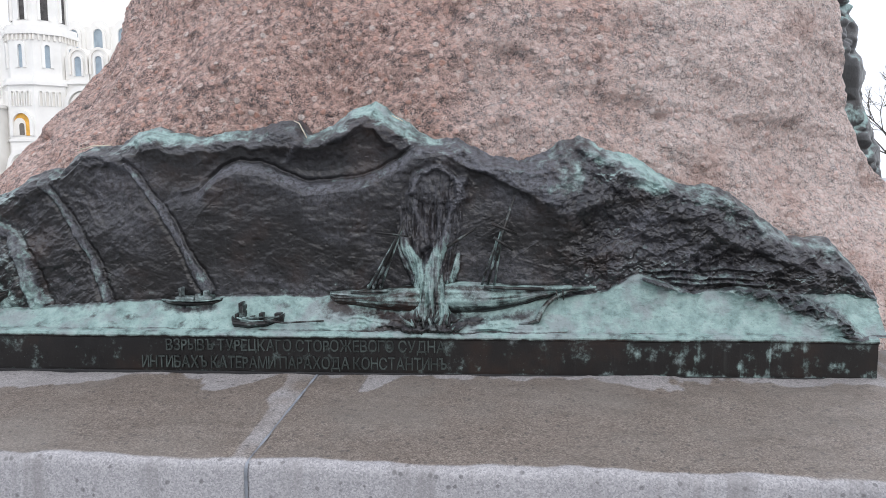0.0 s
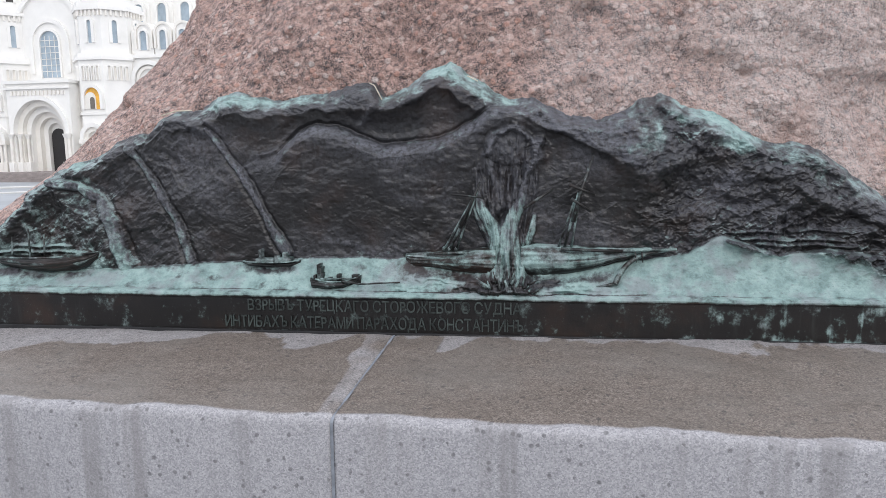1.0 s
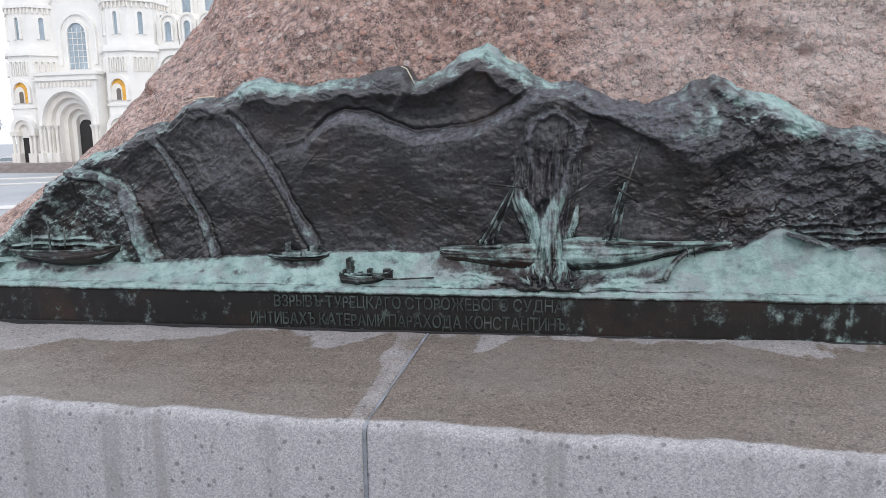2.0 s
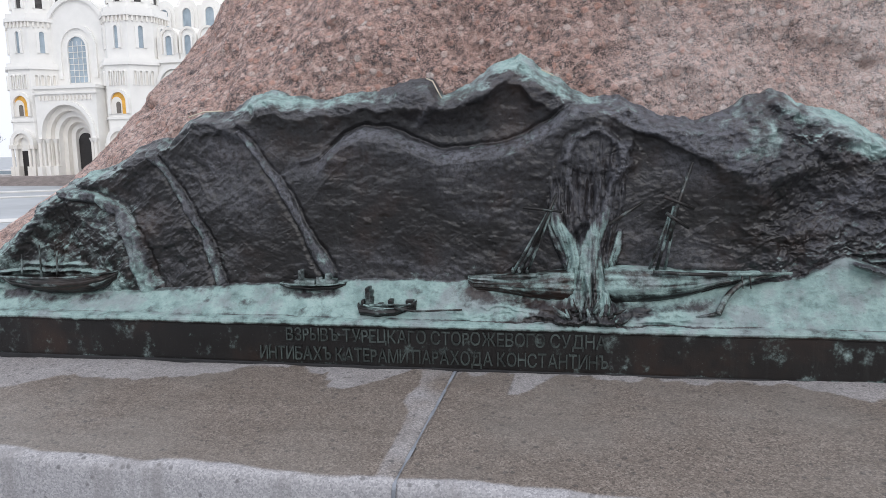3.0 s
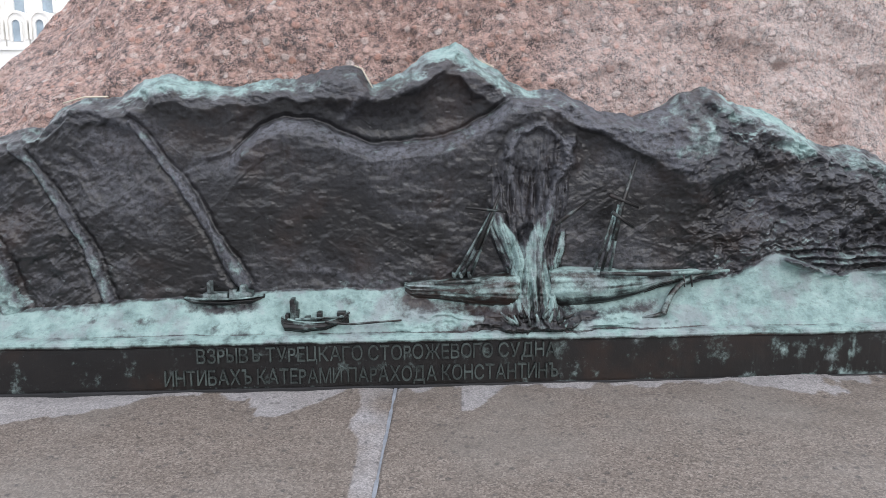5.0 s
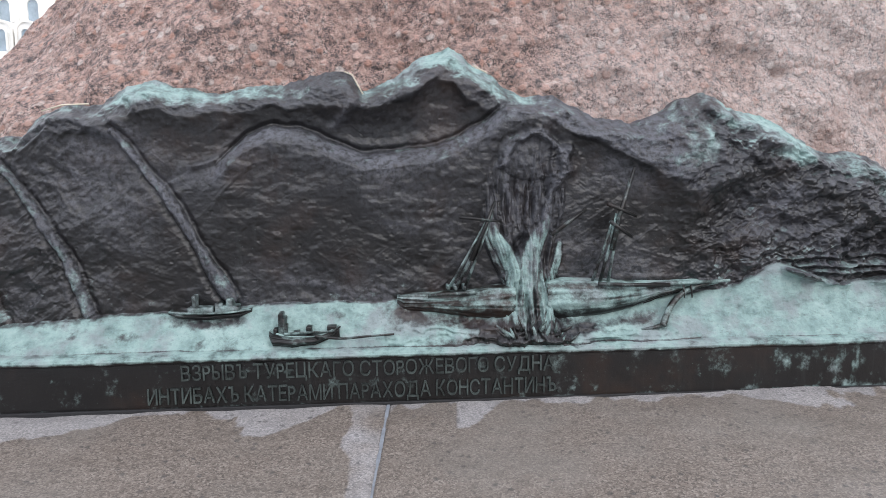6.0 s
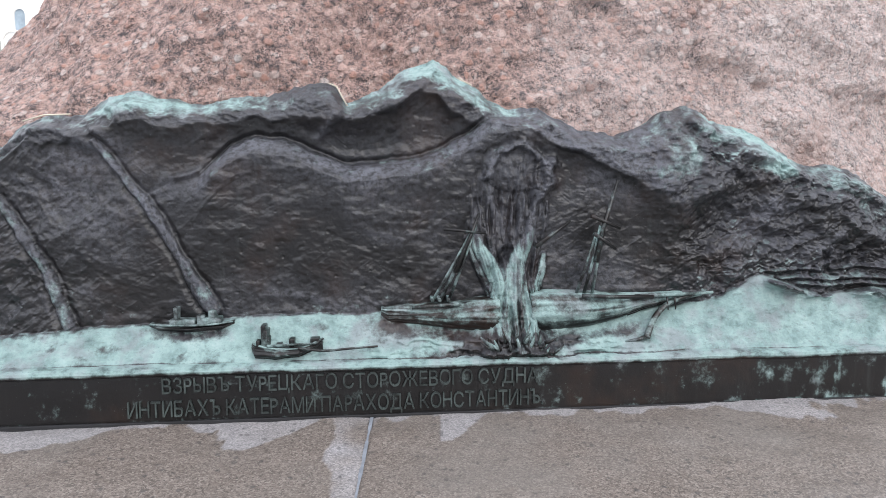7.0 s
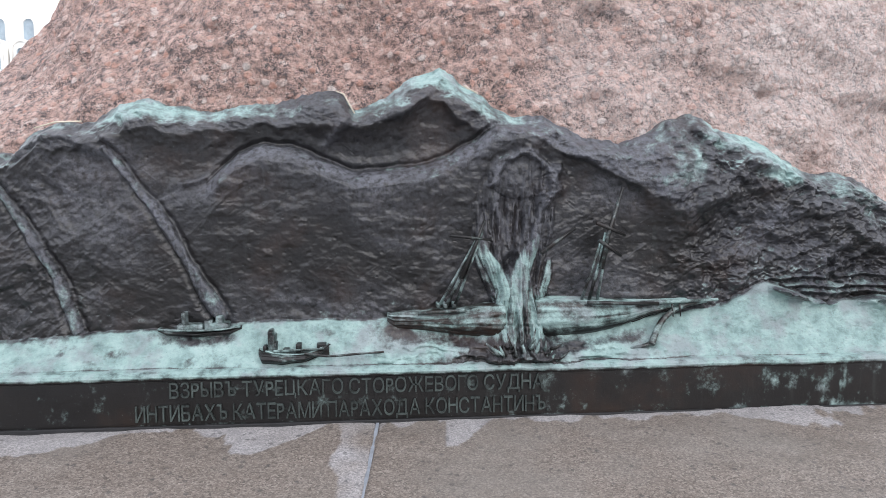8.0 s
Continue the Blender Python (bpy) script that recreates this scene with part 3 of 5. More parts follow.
    # the crown: a smooth cap with a torn rim that hangs over on the east
    for hx, hz, hw in ((-0.150, 2.215, 0.022), (-0.105, 2.20, 0.018), (-0.128, 2.155, 0.016), (-0.072, 2.255, 0.016), (-0.190, 2.215, 0.014)):
        out = out - 0.016 * bell(np.hypot(X - hx, (Z - hz) * 0.45), hw) * body
    cap = np.clip(1.15 - np.hypot((X + 0.105) / 0.078, (Z - 2.315) / 0.056) ** 2, 0, 1) ** 0.5
    out = out + cap * (0.012 + 0.004 * fbm(X * 12, Z * 12, 64, 3))
    rim = ((-0.182, 2.295), (-0.176, 2.325), (-0.160, 2.355), (-0.117, 2.376), (-0.065, 2.370), (-0.040, 2.345), (-0.014, 2.326), (-0.020, 2.285), (-0.050, 2.252))
    dist, w = along(X + 0.010 * fbm(X * 22, Z * 22, 65, 3), Z + 0.010 * fbm(X * 22, Z * 22, 66, 3), rim)
    tear = bell(dist, 0.010 + 0.012 * step(0.55, 0.8, w))
    out = out + tear * (0.016 + 0.026 * step(0.5, 0.75, w) * (0.7 + 0.6 * fbm(X * 40, Z * 40, 67, 3)))
    out = out - 0.012 * bell(np.hypot(X + 0.045, (Z - 2.325) * 0.8), 0.018)
    out = out + body * (0.0045 * fibre * step(2.36, 2.20, Z) + 0.003 * fbm(X * 55, Z * 40, 70, 3))
    pale = np.maximum(np.clip(pale, 0, 1), 0.85 * body * step(2.07, 1.99, Z)) * step(2.22, 2.10, Z) * step(1.880, 1.925, Z + 0.02 * fibre) * np.clip(0.82 + 0.35 * fibre, 0.15, 1)
    crest = np.clip(np.maximum(crest * 0.8, np.maximum(tear, 0.35 * cap)), 0, 1)
    return out, np.clip(np.maximum(body, tear), 0, 1), pale, crest


def relief_surface():
    nx, nz, back = 1640, 430, 7
    xs = np.linspace(-2.13, 1.32, nx)
    ridge = np.interp(xs, *np.array(RIDGE).T)
    ridge = ridge + 0.006 * fbm(xs * 30, xs * 0, 2, 4) + 0.004 * fbm(xs * 9, xs * 0, 4, 2)
    shore = np.interp(xs, *np.array(SHORE).T) + 0.003 * fbm(xs * 25, xs * 0, 6, 3)
    v = np.linspace(0, 1, nz)
    Z = 1.852 + (np.maximum(ridge, 1.87) - 1.852)[None] * v[:, None]
    X = np.repeat(xs[None], nz, 0)
    S, TOP = np.repeat(shore[None], nz, 0), np.repeat(ridge[None], nz, 0)
    sea = 1 - step(-0.004, 0.004, Z - S)
    base = np.interp(Z, (1.85, 1.97, 2.3, 2.6), (2.205, 2.212, 2.222, 2.262))
    sea_y = 2.112 + (2.192 - 2.112) * np.clip((Z - 1.852) / np.maximum(S - 1.852, 0.02), 0, 1) ** 0.85
    below = TOP - Z
    west, east = step(-0.95, -1.35, X), step(0.15, 0.6, X)
    warp = fbm(X * 5, Z * 6, 61, 3)
    # smooth wax-modelled sky: slow swells, tool strokes in sweeping directions, a few nodules and pits
    d = 0.0075 * fbm(X * 4 + 0.3 * warp, Z * 6 - 0.3 * warp, 51, 4, 0.45)
    patch = step(-0.15, 0.45, fbm(X * 3.2, Z * 4, 83, 3))
    strokes = 0.55 * brush(X, Z, -0.30, 34, 5, 81) * patch + 0.6 * brush(X, Z, 0.55, 40, 6, 85) * (1 - patch) + 0.5 * brush(X, Z, -1.05, 46, 5, 87) * west
    d = d + 0.0036 * strokes
    dab = np.maximum(0, value_noise(X * 30 + warp, Z * 40, 73) - 0.45)
    d = d + 0.006 * dab * step(0.0, 0.6, fbm(X * 5, Z * 5, 75, 2)) + 0.0016 * fbm(X * 46, Z * 60, 71, 3)
    d = d - 0.014 * np.maximum(0, value_noise(X * 70, Z * 80, 74) - 0.82)
    thin = np.maximum(0, fbm((X + Z) * 12, (Z - 0.7 * X) * 120, 88, 2) - 0.75) + np.maximum(0, fbm((X - Z) * 10, (Z + 0.8 * X) * 130, 89, 2) - 0.8)
    d = d + 0.0016 * thin
    # eastern hill and its dark crags: clods and slanting scales
    crag = step(0.20, 0.45, X) * step(0.0, 0.05, below)
    scales = ridged(X * 9 + Z * 9 + 0.5 * warp, (Z - 0.6 * X) * 17 + 0.5 * warp, 93, 4)
    d = d + crag * (0.017 * fbm(X * 10, Z * 11, 91, 5, 0.58) + 0.008 * scales + 0.005 * fbm(X * 38, Z * 38, 95, 3))
    # western hill: knobbly, brushed downwards
    d = d + west * (0.012 * fbm(X * 8 + 0.4 * warp, Z * 9 - X * 3, 97, 5, 0.52) + 0.004 * ridged((X + Z) * 11 + 0.4 * warp, (Z - X) * 15, 99, 3))
    # the skyline bank slopes outwards from its crest to a lip, and is undercut below
    under = np.repeat(np.interp(xs, *np.array(UNDER).T)[None], nz, 0) + 0.010 * fbm(X * 13, Z * 5, 14, 4, 0.55)
    depth_ = np.maximum(TOP - under, 0.02)
    q = below / depth_
    soft = np.interp(X, (-2.13, -1.3, -1.15, 0.20, 0.36, 1.32), (0.07, 0.06, 0.045, 0.026, 0.12, 0.10))
    lip = np.interp(X, (-2.13, -1.3, -1.1, -0.6, -0.3, 0.0, 0.2, 0.5, 1.32), (0.018, 0.026, 0.034, 0.030, 0.036, 0.032, 0.028, 0.045, 0.03)) * (1 + 0.25 * fbm(X * 6, X * 0, 15, 3))
    bank = np.clip(q, 0, 1) ** 0.8 * np.where(q < 1, 1.0, np.exp(-((below - depth_) / soft) ** 1.3))
    d = d + lip * bank
    upper = step(1.15, 0.85, q)
    d = d + upper * (0.008 * fbm(X * 14 + warp, Z * 17, 18, 5, 0.55) + 0.010 * np.maximum(0, brush(X, Z, -0.25, 26, 8, 19)) + 0.005 * ridged(X * 11 + Z * 8, Z * 22 - X * 5, 20, 3))
    d = d - 0.026 * (1 - step(0.0, 0.03, below))
    # the swelling cloud that crosses the sky: a shelf along its top, dark above, its body fading downwards
    crest = np.interp(X, *np.array(CLOUD).T) + 0.005 * fbm(X * 12, X * 0, 44, 3)
    side = Z - crest
    fade = step(-0.96, -0.84, X) * step(0.02, -0.12, X)
    shelf = np.clip(-side / 0.040, 0, 1) ** 0.75 * np.exp(-np.maximum(0, -side - 0.04) / 0.16)
    d = d + fade * (0.040 * shelf + 0.004 * shelf * fbm(X * 12, Z * 30, 45, 3))
    d = d - 0.010 * fade * bell(side - 0.006, 0.008) - 0.008 * fade * bell(side - 0.04, 0.03)
    # folds where one bank lies over another
    fold = 0 * X
    torn_x, torn_z = X + 0.008 * fbm(X * 14, Z * 14, 52, 3), Z + 0.008 * fbm(X * 14, Z * 14, 54, 3)
    for knots, wd, hi in ((((-0.523, 2.471), (-0.561, 2.437), (-0.600, 2.392)), 0.012, 0.018), (((-0.30, 2.575), (-0.345, 2.525), (-0.40, 2.492), (-0.50, 2.455)), 0.018, 0.012), (((-0.31, 2.58), (-0.285, 2.53), (-0.24, 2.485), (-0.18, 2.452)), 0.014, 0.014),
                          (((-1.36, 2.37), (-1.27, 2.415), (-1.19, 2.405), (-1.13, 2.375), (-1.09, 2.335)), 0.018, 0.018), (((-1.15, 2.44), (-1.11, 2.41), (-1.09, 2.375)), 0.012, 0.014), (((-0.96, 2.29), (-0.91, 2.297), (-0.86, 2.318)), 0.012, 0.014),
                          (((-0.69, 2.50), (-0.61, 2.515), (-0.555, 2.50)), 0.010, 0.012), (((0.02, 2.42), (0.12, 2.375), (0.22, 2.35)), 0.014, 0.009), (((0.22, 2.40), (0.28, 2.36), (0.26, 2.30)), 0.014, 0.012),
                          (((0.30, 2.44), (0.33, 2.37), (0.30, 2.30)), 0.018, 0.014), (((0.36, 2.45), (0.40, 2.38), (0.37, 2.31), (0.41, 2.25)), 0.014, 0.014), (((0.45, 2.42), (0.50, 2.35), (0.60, 2.31)), 0.016, 0.016), (((0.60, 2.33), (0.66, 2.27), (0.78, 2.26)), 0.018, 0.014), (((0.24, 2.29), (0.31, 2.26), (0.34, 2.20)), 0.014, 0.010)):
        dist, w = along(torn_x, torn_z, knots)
        f = bell(dist, wd) * (0.4 + 0.6 * np.sin(np.pi * np.clip(w, 0.05, 0.95)))
        d = d + hi * f
        fold = np.maximum(fold, f)
    # searchlight beams: flat raised bands with a rolled edge
    glow = 0 * X
    for k, knots in enumerate(BEAMS):
        dist, w = along(X + 0.004 * fbm(X * 18, Z * 18, 56, 3), Z, knots)
        width = (0.007 + 0.009 * w, 0.009 + 0.004 * w, 0.014 + 0.010 * w)[k]
        width = width * (1 + 0.22 * fbm(X * 12, Z * 12, 19, 3))
        f = np.clip(1.25 - (dist / width) ** 2, 0, 1) ** 0.5
        d = d + (0.010, 0.010, 0.018)[k] * f + 0.005 * f * fbm(X * 60, Z * 16, 17, 3) - 0.006 * bell(dist - width * 1.5, 0.008)
        glow = np.maximum(glow, f * (1.0, 0.9, 1.1)[k])
    # the water column
    px, pz = X + 0.112, Z - 1.85
    i0, i1 = np.searchsorted(xs, (-0.32, 0.08))
    col, trunk, pale, ribs = (np.zeros(X.shape) for _ in range(4))
    col[:, i0:i1], trunk[:, i0:i1], pale[:, i0:i1], ribs[:, i0:i1] = plume(X[:, i0:i1], Z[:, i0:i1])
    d = d * (1 - 0.6 * trunk * step(2.40, 2.34, Z)) + col + 0.030 * step(0.22, 0.05, pz) * trunk
    # a low headland with moored ships cut shallow into it
    for k, mx in enumerate((0.66, 0.70, 0.735, 0.775, 0.80, 0.845, -1.79, -1.765, -1.72, -1.66)):
        tall = 0.075 + 0.03 * ((k * 37) % 5) / 5
        z0 = 2.005 if mx > 0 else 1.955
        d = d + 0.010 * bell(X - mx, 0.0030) * step(z0 - 0.01, z0, Z) * step(z0 + tall + 0.01, z0 + tall, Z)
    for z0, x0, x1 in ((2.022, 0.62, 0.90), (2.045, 0.58, 0.72), (2.05, 0.76, 0.90), (2.005, 0.66, 0.93), (1.965, -1.93, -1.60), (1.985, -1.85, -1.66)):
        d = d + 0.012 * bell(Z - z0 - 0.003 * np.sin(X * 40), 0.005) * step(x0 - 0.02, x0, X) * step(x1 + 0.02, x1, X)
    Y = base - d
    # torn rocks that run down into the sea at either end
    reef = 0 * X
    for knots, wd in ((((0.80, 2.005), (0.95, 1.975), (1.06, 1.94), (1.14, 1.90), (1.20, 1.845)), 0.036), (((0.56, 2.02), (0.64, 1.995), (0.72, 1.985), (0.80, 2.0)), 0.014), (((-1.90, 1.95), (-2.0, 1.90), (-2.07, 1.86)), 0.02)):
        dist, w = along(X, Z, knots)
        reef = np.maximum(reef, bell(dist, wd * (0.55 + 0.5 * np.sin(w * 3.1))))
    seas = sea_y - 0.0030 * fbm(X * 14, Z * 24, 33, 4, 0.55) - 0.0014 * fbm(X * 70, Z * 90, 35, 3)
    seas = seas - reef * (0.030 + 0.02 * ridged(X * 20 + Z * 16, Z * 30 - X * 16, 37, 3))
    # foam and wash under the wreck, and long shallow ripples beside it
    wash = bell(px * 0.28, 0.10) * step(1.93, 1.86, Z)
    seas = seas - step(1.3, 0.6, np.abs(px + 0.012 * fbm(X * 20, Z * 20, 36, 2)) / 0.090) * (0.032 + 0.016 * fbm(X * 46, Z * 14, 28, 4, 0.6)) * step(1.852, 1.87, Z)
    seas = seas - wash * 0.02 * (0.4 + ridged(X * 18, Z * 34, 39, 3) * 0.6)
    ripple = 0 * X
    for knots, wd in ((((0.04, 1.876), (0.10, 1.888), (0.16, 1.884)), 0.008), (((0.10, 1.870), (0.15, 1.876), (0.24, 1.872)), 0.006), (((0.0, 1.866), (0.06, 1.868), (0.13, 1.864)), 0.006), (((-0.47, 1.880), (-0.38, 1.876), (-0.28, 1.882)), 0.006), (((-0.40, 1.895), (-0.32, 1.890), (-0.25, 1.893)), 0.006)):
        ripple = np.maximum(ripple, bell(along(X + 0.01 * fbm(X * 16, Z * 16, 38, 2), Z + 0.006 * fbm(X * 20, Z * 9, 40, 3), knots)[0], wd))
    seas = seas - 0.009 * ripple
    Y = Y * (1 - sea) + np.minimum(seas, Y + 0.004) * sea
    # verdigris where rain washes: sea, the top of the bank, beams, the foot of the column
    slope = np.gradient(Y, axis=0) / np.maximum(np.gradient(Z, axis=0), 1e-4)
    up = np.clip(slope * 0.8, 0, 1)
    green = np.interp(X, *np.array(GREEN).T) + 0.12 * fbm(X * 9, Z * 12, 46, 3)
    top = green * step(0.95, 0.35, q + 0.25 * fbm(X * 12, Z * 14, 47, 3))
    top = np.maximum(top, 0.8 * green * step(1.1, 0.5, q) * np.clip(up * 1.3 - 0.2, 0, 1))
    mauve = step(0.0, 0.6, fbm(X * 7, Z * 14, 76, 4, 0.6)) * step(0.62, 0.2, X)
    pat = np.maximum.reduce([sea * (1.0 - 0.62 * np.clip(reef * 1.4, 0, 1) - 0.42 * wash - 0.38 * mauve - 0.45 * step(1.3, 0.6, np.abs(px) / 0.095) + 0.4 * ripple), top, 0.26 * glow + 0.14 * glow * step(2.1, 1.95, Z) + 0.10 * glow * west, 0.9 * pale, 0.30 * ribs * step(2.34, 2.2, Z)])
    lift = up * (0.22 + 0.02 * east + 0.10 * west)
    hill = step(-1.42, -1.58, X)
    left_green = 0.30 * hill + 0.14 * step(0.12, 0.0, Z - S)
    pat = np.maximum(pat, np.clip(lift + left_green, 0, 1))
    # shadows of the hulls painted on the sea by thinning its verdigris
    hull_shadow = 0 * X
    for knots in (((-0.44, 1.925), (-0.34, 1.912), (-0.24, 1.902), (-0.16, 1.885)), ((-0.06, 1.878), (0.04, 1.886), (0.14, 1.898), (0.21, 1.908)), ((-0.99, 1.918), (-0.91, 1.911), (-0.83, 1.918)), ((-1.92, 1.905), (-1.75, 1.885), (-1.60, 1.895))):
        hull_shadow = np.maximum(hull_shadow, bell(along(X, Z, knots)[0] + 0.004 * fbm(X * 30, Z * 30, 59, 2), 0.017))
    pat = pat * (1 - 0.60 * hull_shadow * sea)
    # dark line painted in for the shadowed groove above the band
    pat = pat * (1 - 0.7 * bell(Z - 1.8565 - 0.0015 * fbm(X * 9, X * 0, 58, 3), 0.0030))
    pat = np.clip(pat + 0.06 * fbm(X * 6, Z * 6, 43, 3), 0, 1.05)
    # grey sky sheen painted on ledges, up-facing slopes, beams, ribs and open sky
    ledge = fade * step(0.004, -0.006, side) * np.exp(-np.maximum(0, -side - 0.022) / 0.022) * (0.85 + 0.25 * fbm(X * 9, Z * 30, 57, 3))
    shoulder = step(-0.22, -0.10, X) * step(0.40, 0.24, X) * step(1.05, 0.92, q)
    sky_sheen = (0.13 + 0.40 * step(-0.2, 0.1, X) * step(0.75, 0.4, X)) * step(1.0, 1.4, q) * step(-0.5, 0.5, fbm(X * 2.2, Z * 3, 49, 3)) + 0.30 * step(-0.2, 0.7, fbm(X * 3 + Z, Z * 5, 48, 4, 0.6)) * step(1.0, 1.4, q) * (1 + 0.5 * west) * (0.5 + 0.9 * np.clip(strokes * 2.5, 0, 1))
    painted_sheen = np.clip(np.maximum.reduce([ledge, 0.85 * shoulder, 0.72 * glow, up * (0.48 * east + 0.42 * west), 0.26 * up, 0.5 * fold, 0.50 * upper * (1 - 0.4 * green), trunk * step(0.1, 0.3, pz) * (0.14 + 0.7 * ribs)]), 0, 0.9) + sky_sheen + 0.02
    # turn the skyline back into the rock, and both ends
    rows_y, rows_z, rows_p, rows_f = [Y], [Z], [pat], [painted_sheen]
    for k in range(1, back + 1):
        a = k / back
        rows_y.append((Y[-1] + (0.012 * math.sin(a * 1.57) + 0.16 * max(0, a - 0.25)))[None])
        rows_z.append((Z[-1] + 0.010 * math.sin(min(1, a * 2) * 1.57) - 0.03 * max(0, a - 0.5))[None])
        rows_p.append((pat[-1] * (1 - 0.4 * a))[None])
        rows_f.append(painted_sheen[-1][None])
    Y, Z, P, F = np.vstack(rows_y), np.vstack(rows_z), np.vstack(rows_p), np.vstack(rows_f)
    X = np.repeat(xs[None], Z.shape[0], 0)
    end = np.minimum(xs - xs[0], xs[-1] - xs) / 0.035
    Y = Y + (0.18 * np.clip(1 - end, 0, 1) ** 2)[None]
    verts = np.stack([X, Y, Z], -1).reshape(-1, 3)
    return raw_mesh("panel", verts, grid_faces(Z.shape[0], nx), True, patina=P.ravel(), painted_sheen=F.ravel())


relief = thing("bronze_relief", "weathered bronze relief of a sea battle with green patina", "relief", at=(0, 0, 0))
link_mesh("panel", relief_surface(), BRONZE, relief, "cast seascape of cloud, searchlight beams and water")


def base_band():
    """The long plain band below the sea, with a thin moulding along its top."""
    prof = [(2.30, 1.712), (2.10, 1.712), (2.099, 1.716), (2.097, 1.722), (2.0965, 1.730), *((2.096, 1.735 + 0.0125 * k) for k in range(9)), (2.090, 1.838), (2.088, 1.846), (2.091, 1.852), (2.100, 1.856), (2.16, 1.862), (2.30, 1.865)]
    n = 1400
    xs = np.linspace(-2.18, 1.252, n)
    py, pz = np.array(prof).T
    X, Y, Z = np.repeat(xs[None], len(py), 0), np.repeat(py[:, None], n, 1), np.repeat(pz[:, None], n, 1)
    Y = Y + 0.0012 * fbm(X * 8, Z * 10, 3, 3)
    Z = Z + 0.0016 * fbm(X * 5, Y * 0, 7, 4)
    runs = np.maximum(0, fbm(X * 70, Z * 3, 13, 3)) * step(0.1, 0.5, fbm(X * 5, X * 0, 15, 2) + 0.2)
    right = step(0.15, 1.0, X)
    pat = 0.16 + 0.32 * right * runs + 0.04 * right + 0.14 * np.maximum(0, fbm(X * 26, Z * 30, 29, 4, 0.6)) * (0.5 + right)
    low = step(1.736, 1.722, Z)
    pat = pat + low * (0.10 + 0.16 * fbm(X * 7, X * 0, 19, 3) + 0.15 * right)
    pat = np.where(Z > 1.842, 0.72, pat)
    verts = np.stack([X, Y, Z], -1).reshape(-1, 3)
    faces = grid_faces(len(py), n).tolist() + [[k * n for k in range(len(py))], [k * n + n - 1 for k in range(len(py))][::-1]]
    return raw_mesh("base_band", verts, faces, False, patina=np.clip(pat, 0, 1).ravel())


link_mesh("base_band", base_band(), BRONZE, relief, "dark band with green runs")
# a dark strip in place of the shadowed gap between band and plinth
part("lead_seam", box(bmesh.new(), -2.17, 1.25, 2.0915, 2.16, 1.700, 1.7275, 0.002), GAP_DARK, relief, "black strip standing in for the shadow gap under the band")


def half_hull(name, stations, y0, parent, pat, label="", planks=5, seed=0):
    """A hull in half relief: stations of x, deck height, keel height and swell towards the viewer."""
    st = np.array(stations, float)
    n, k = 90, 30
    t = np.linspace(0, 1, n)
    src = np.linspace(0, 1, len(st))
    x, top, keel, out = (np.interp(t, src, st[:, c]) for c in range(4))
    v = np.linspace(0, 1, k)
    rows_ = []
    for a in v:
        z = top + (keel - top) * a
        bulge = out * (np.sin(np.pi * (0.18 + 0.80 * a)) ** 0.7)
        groove = 0.005 * np.maximum(0, fbm(x * 7, x * 0 + a * planks * 2.2, seed + 5, 3)) + 0.003 * (np.abs(np.sin(a * planks * np.pi)) ** 8)
        y = y0 - bulge + groove + 0.002 * fbm(x * 40, z * 60, seed, 3)
        rows_.append(np.stack([x, y, z], -1))
    rows_.insert(0, np.stack([x, np.full(n, y0 + 0.03), top + 0.002], -1))
    rows_.append(np.stack([x, np.full(n, y0 + 0.03), keel + 0.004], -1))
    V = np.stack(rows_)
    m = V.shape[0]
    A = np.repeat(np.linspace(0, 1, m)[:, None], n, 1)
    # less patina towards the keel: paints the undercut's shade and brown patches
    P = (pat + 0.20 * fbm(x[None] * 9 + 0 * A, A * planks * 1.6, seed + 2, 4, 0.6)) * (1 - 0.85 * step(0.50, 0.86, np.linspace(0, 1, m)))[:, None]
    faces = grid_faces(m, n).tolist() + [[r * n for r in range(m)], [r * n + n - 1 for r in range(m)][::-1]]
    return link_mesh(name, raw_mesh(name, V.reshape(-1, 3), faces, True, patina=np.clip(P, 0, 1).ravel()), BRONZE, parent, label)


def rod(name, points, radius, parent, pat=0.3, taper=0.6):
    for _ in range(2 if len(points) > 3 else 0):
        cut = [points[0]]
        for p, q in zip(points, points[1:]):
            cut += [tuple(0.75 * u + 0.25 * v for u, v in zip(p, q)), tuple(0.25 * u + 0.75 * v for u, v in zip(p, q))]
        points = cut + [points[-1]]
    points = [(x, y - 0.024 * min(1, max(0, (z - 2.0) / 0.1)), z) for x, y, z in points]
    r = [radius * (1 + (taper - 1) * k / (len(points) - 1)) for k in range(len(points))]
    ob = part(name, tube(points, r, 7), BRONZE, parent, smooth=True)
    return set_patina(ob, lambda p: pat)


def lump(name, x0, x1, z0, z1, out, parent, pat=0.4, y0=2.185):
    bm = bmesh.new()
    box(bm, x0, x1, y0 - out, y0 + 0.03, z0, z1, min(x1 - x0, z1 - z0, out) * 0.3)
    for p in bm.verts:
        p.co += 0.0025 * noise.noise_vector(p.co * 60)
    return set_patina(part(name, bm, BRONZE, parent, smooth=True), lambda p: pat)


# the wreck, broken in two by the explosion
half_hull("hull_stern", ((-0.446, 1.970, 1.948, 0.012), (-0.43, 1.973, 1.928, 0.026), (-0.36, 1.975, 1.922, 0.036), (-0.27, 1.980, 1.908, 0.056), (-0.19, 1.990, 1.896, 0.062), (-0.15, 1.99, 1.89, 0.05)), 2.192, relief, 0.44, "broken stern half of a hull", 5, 3)
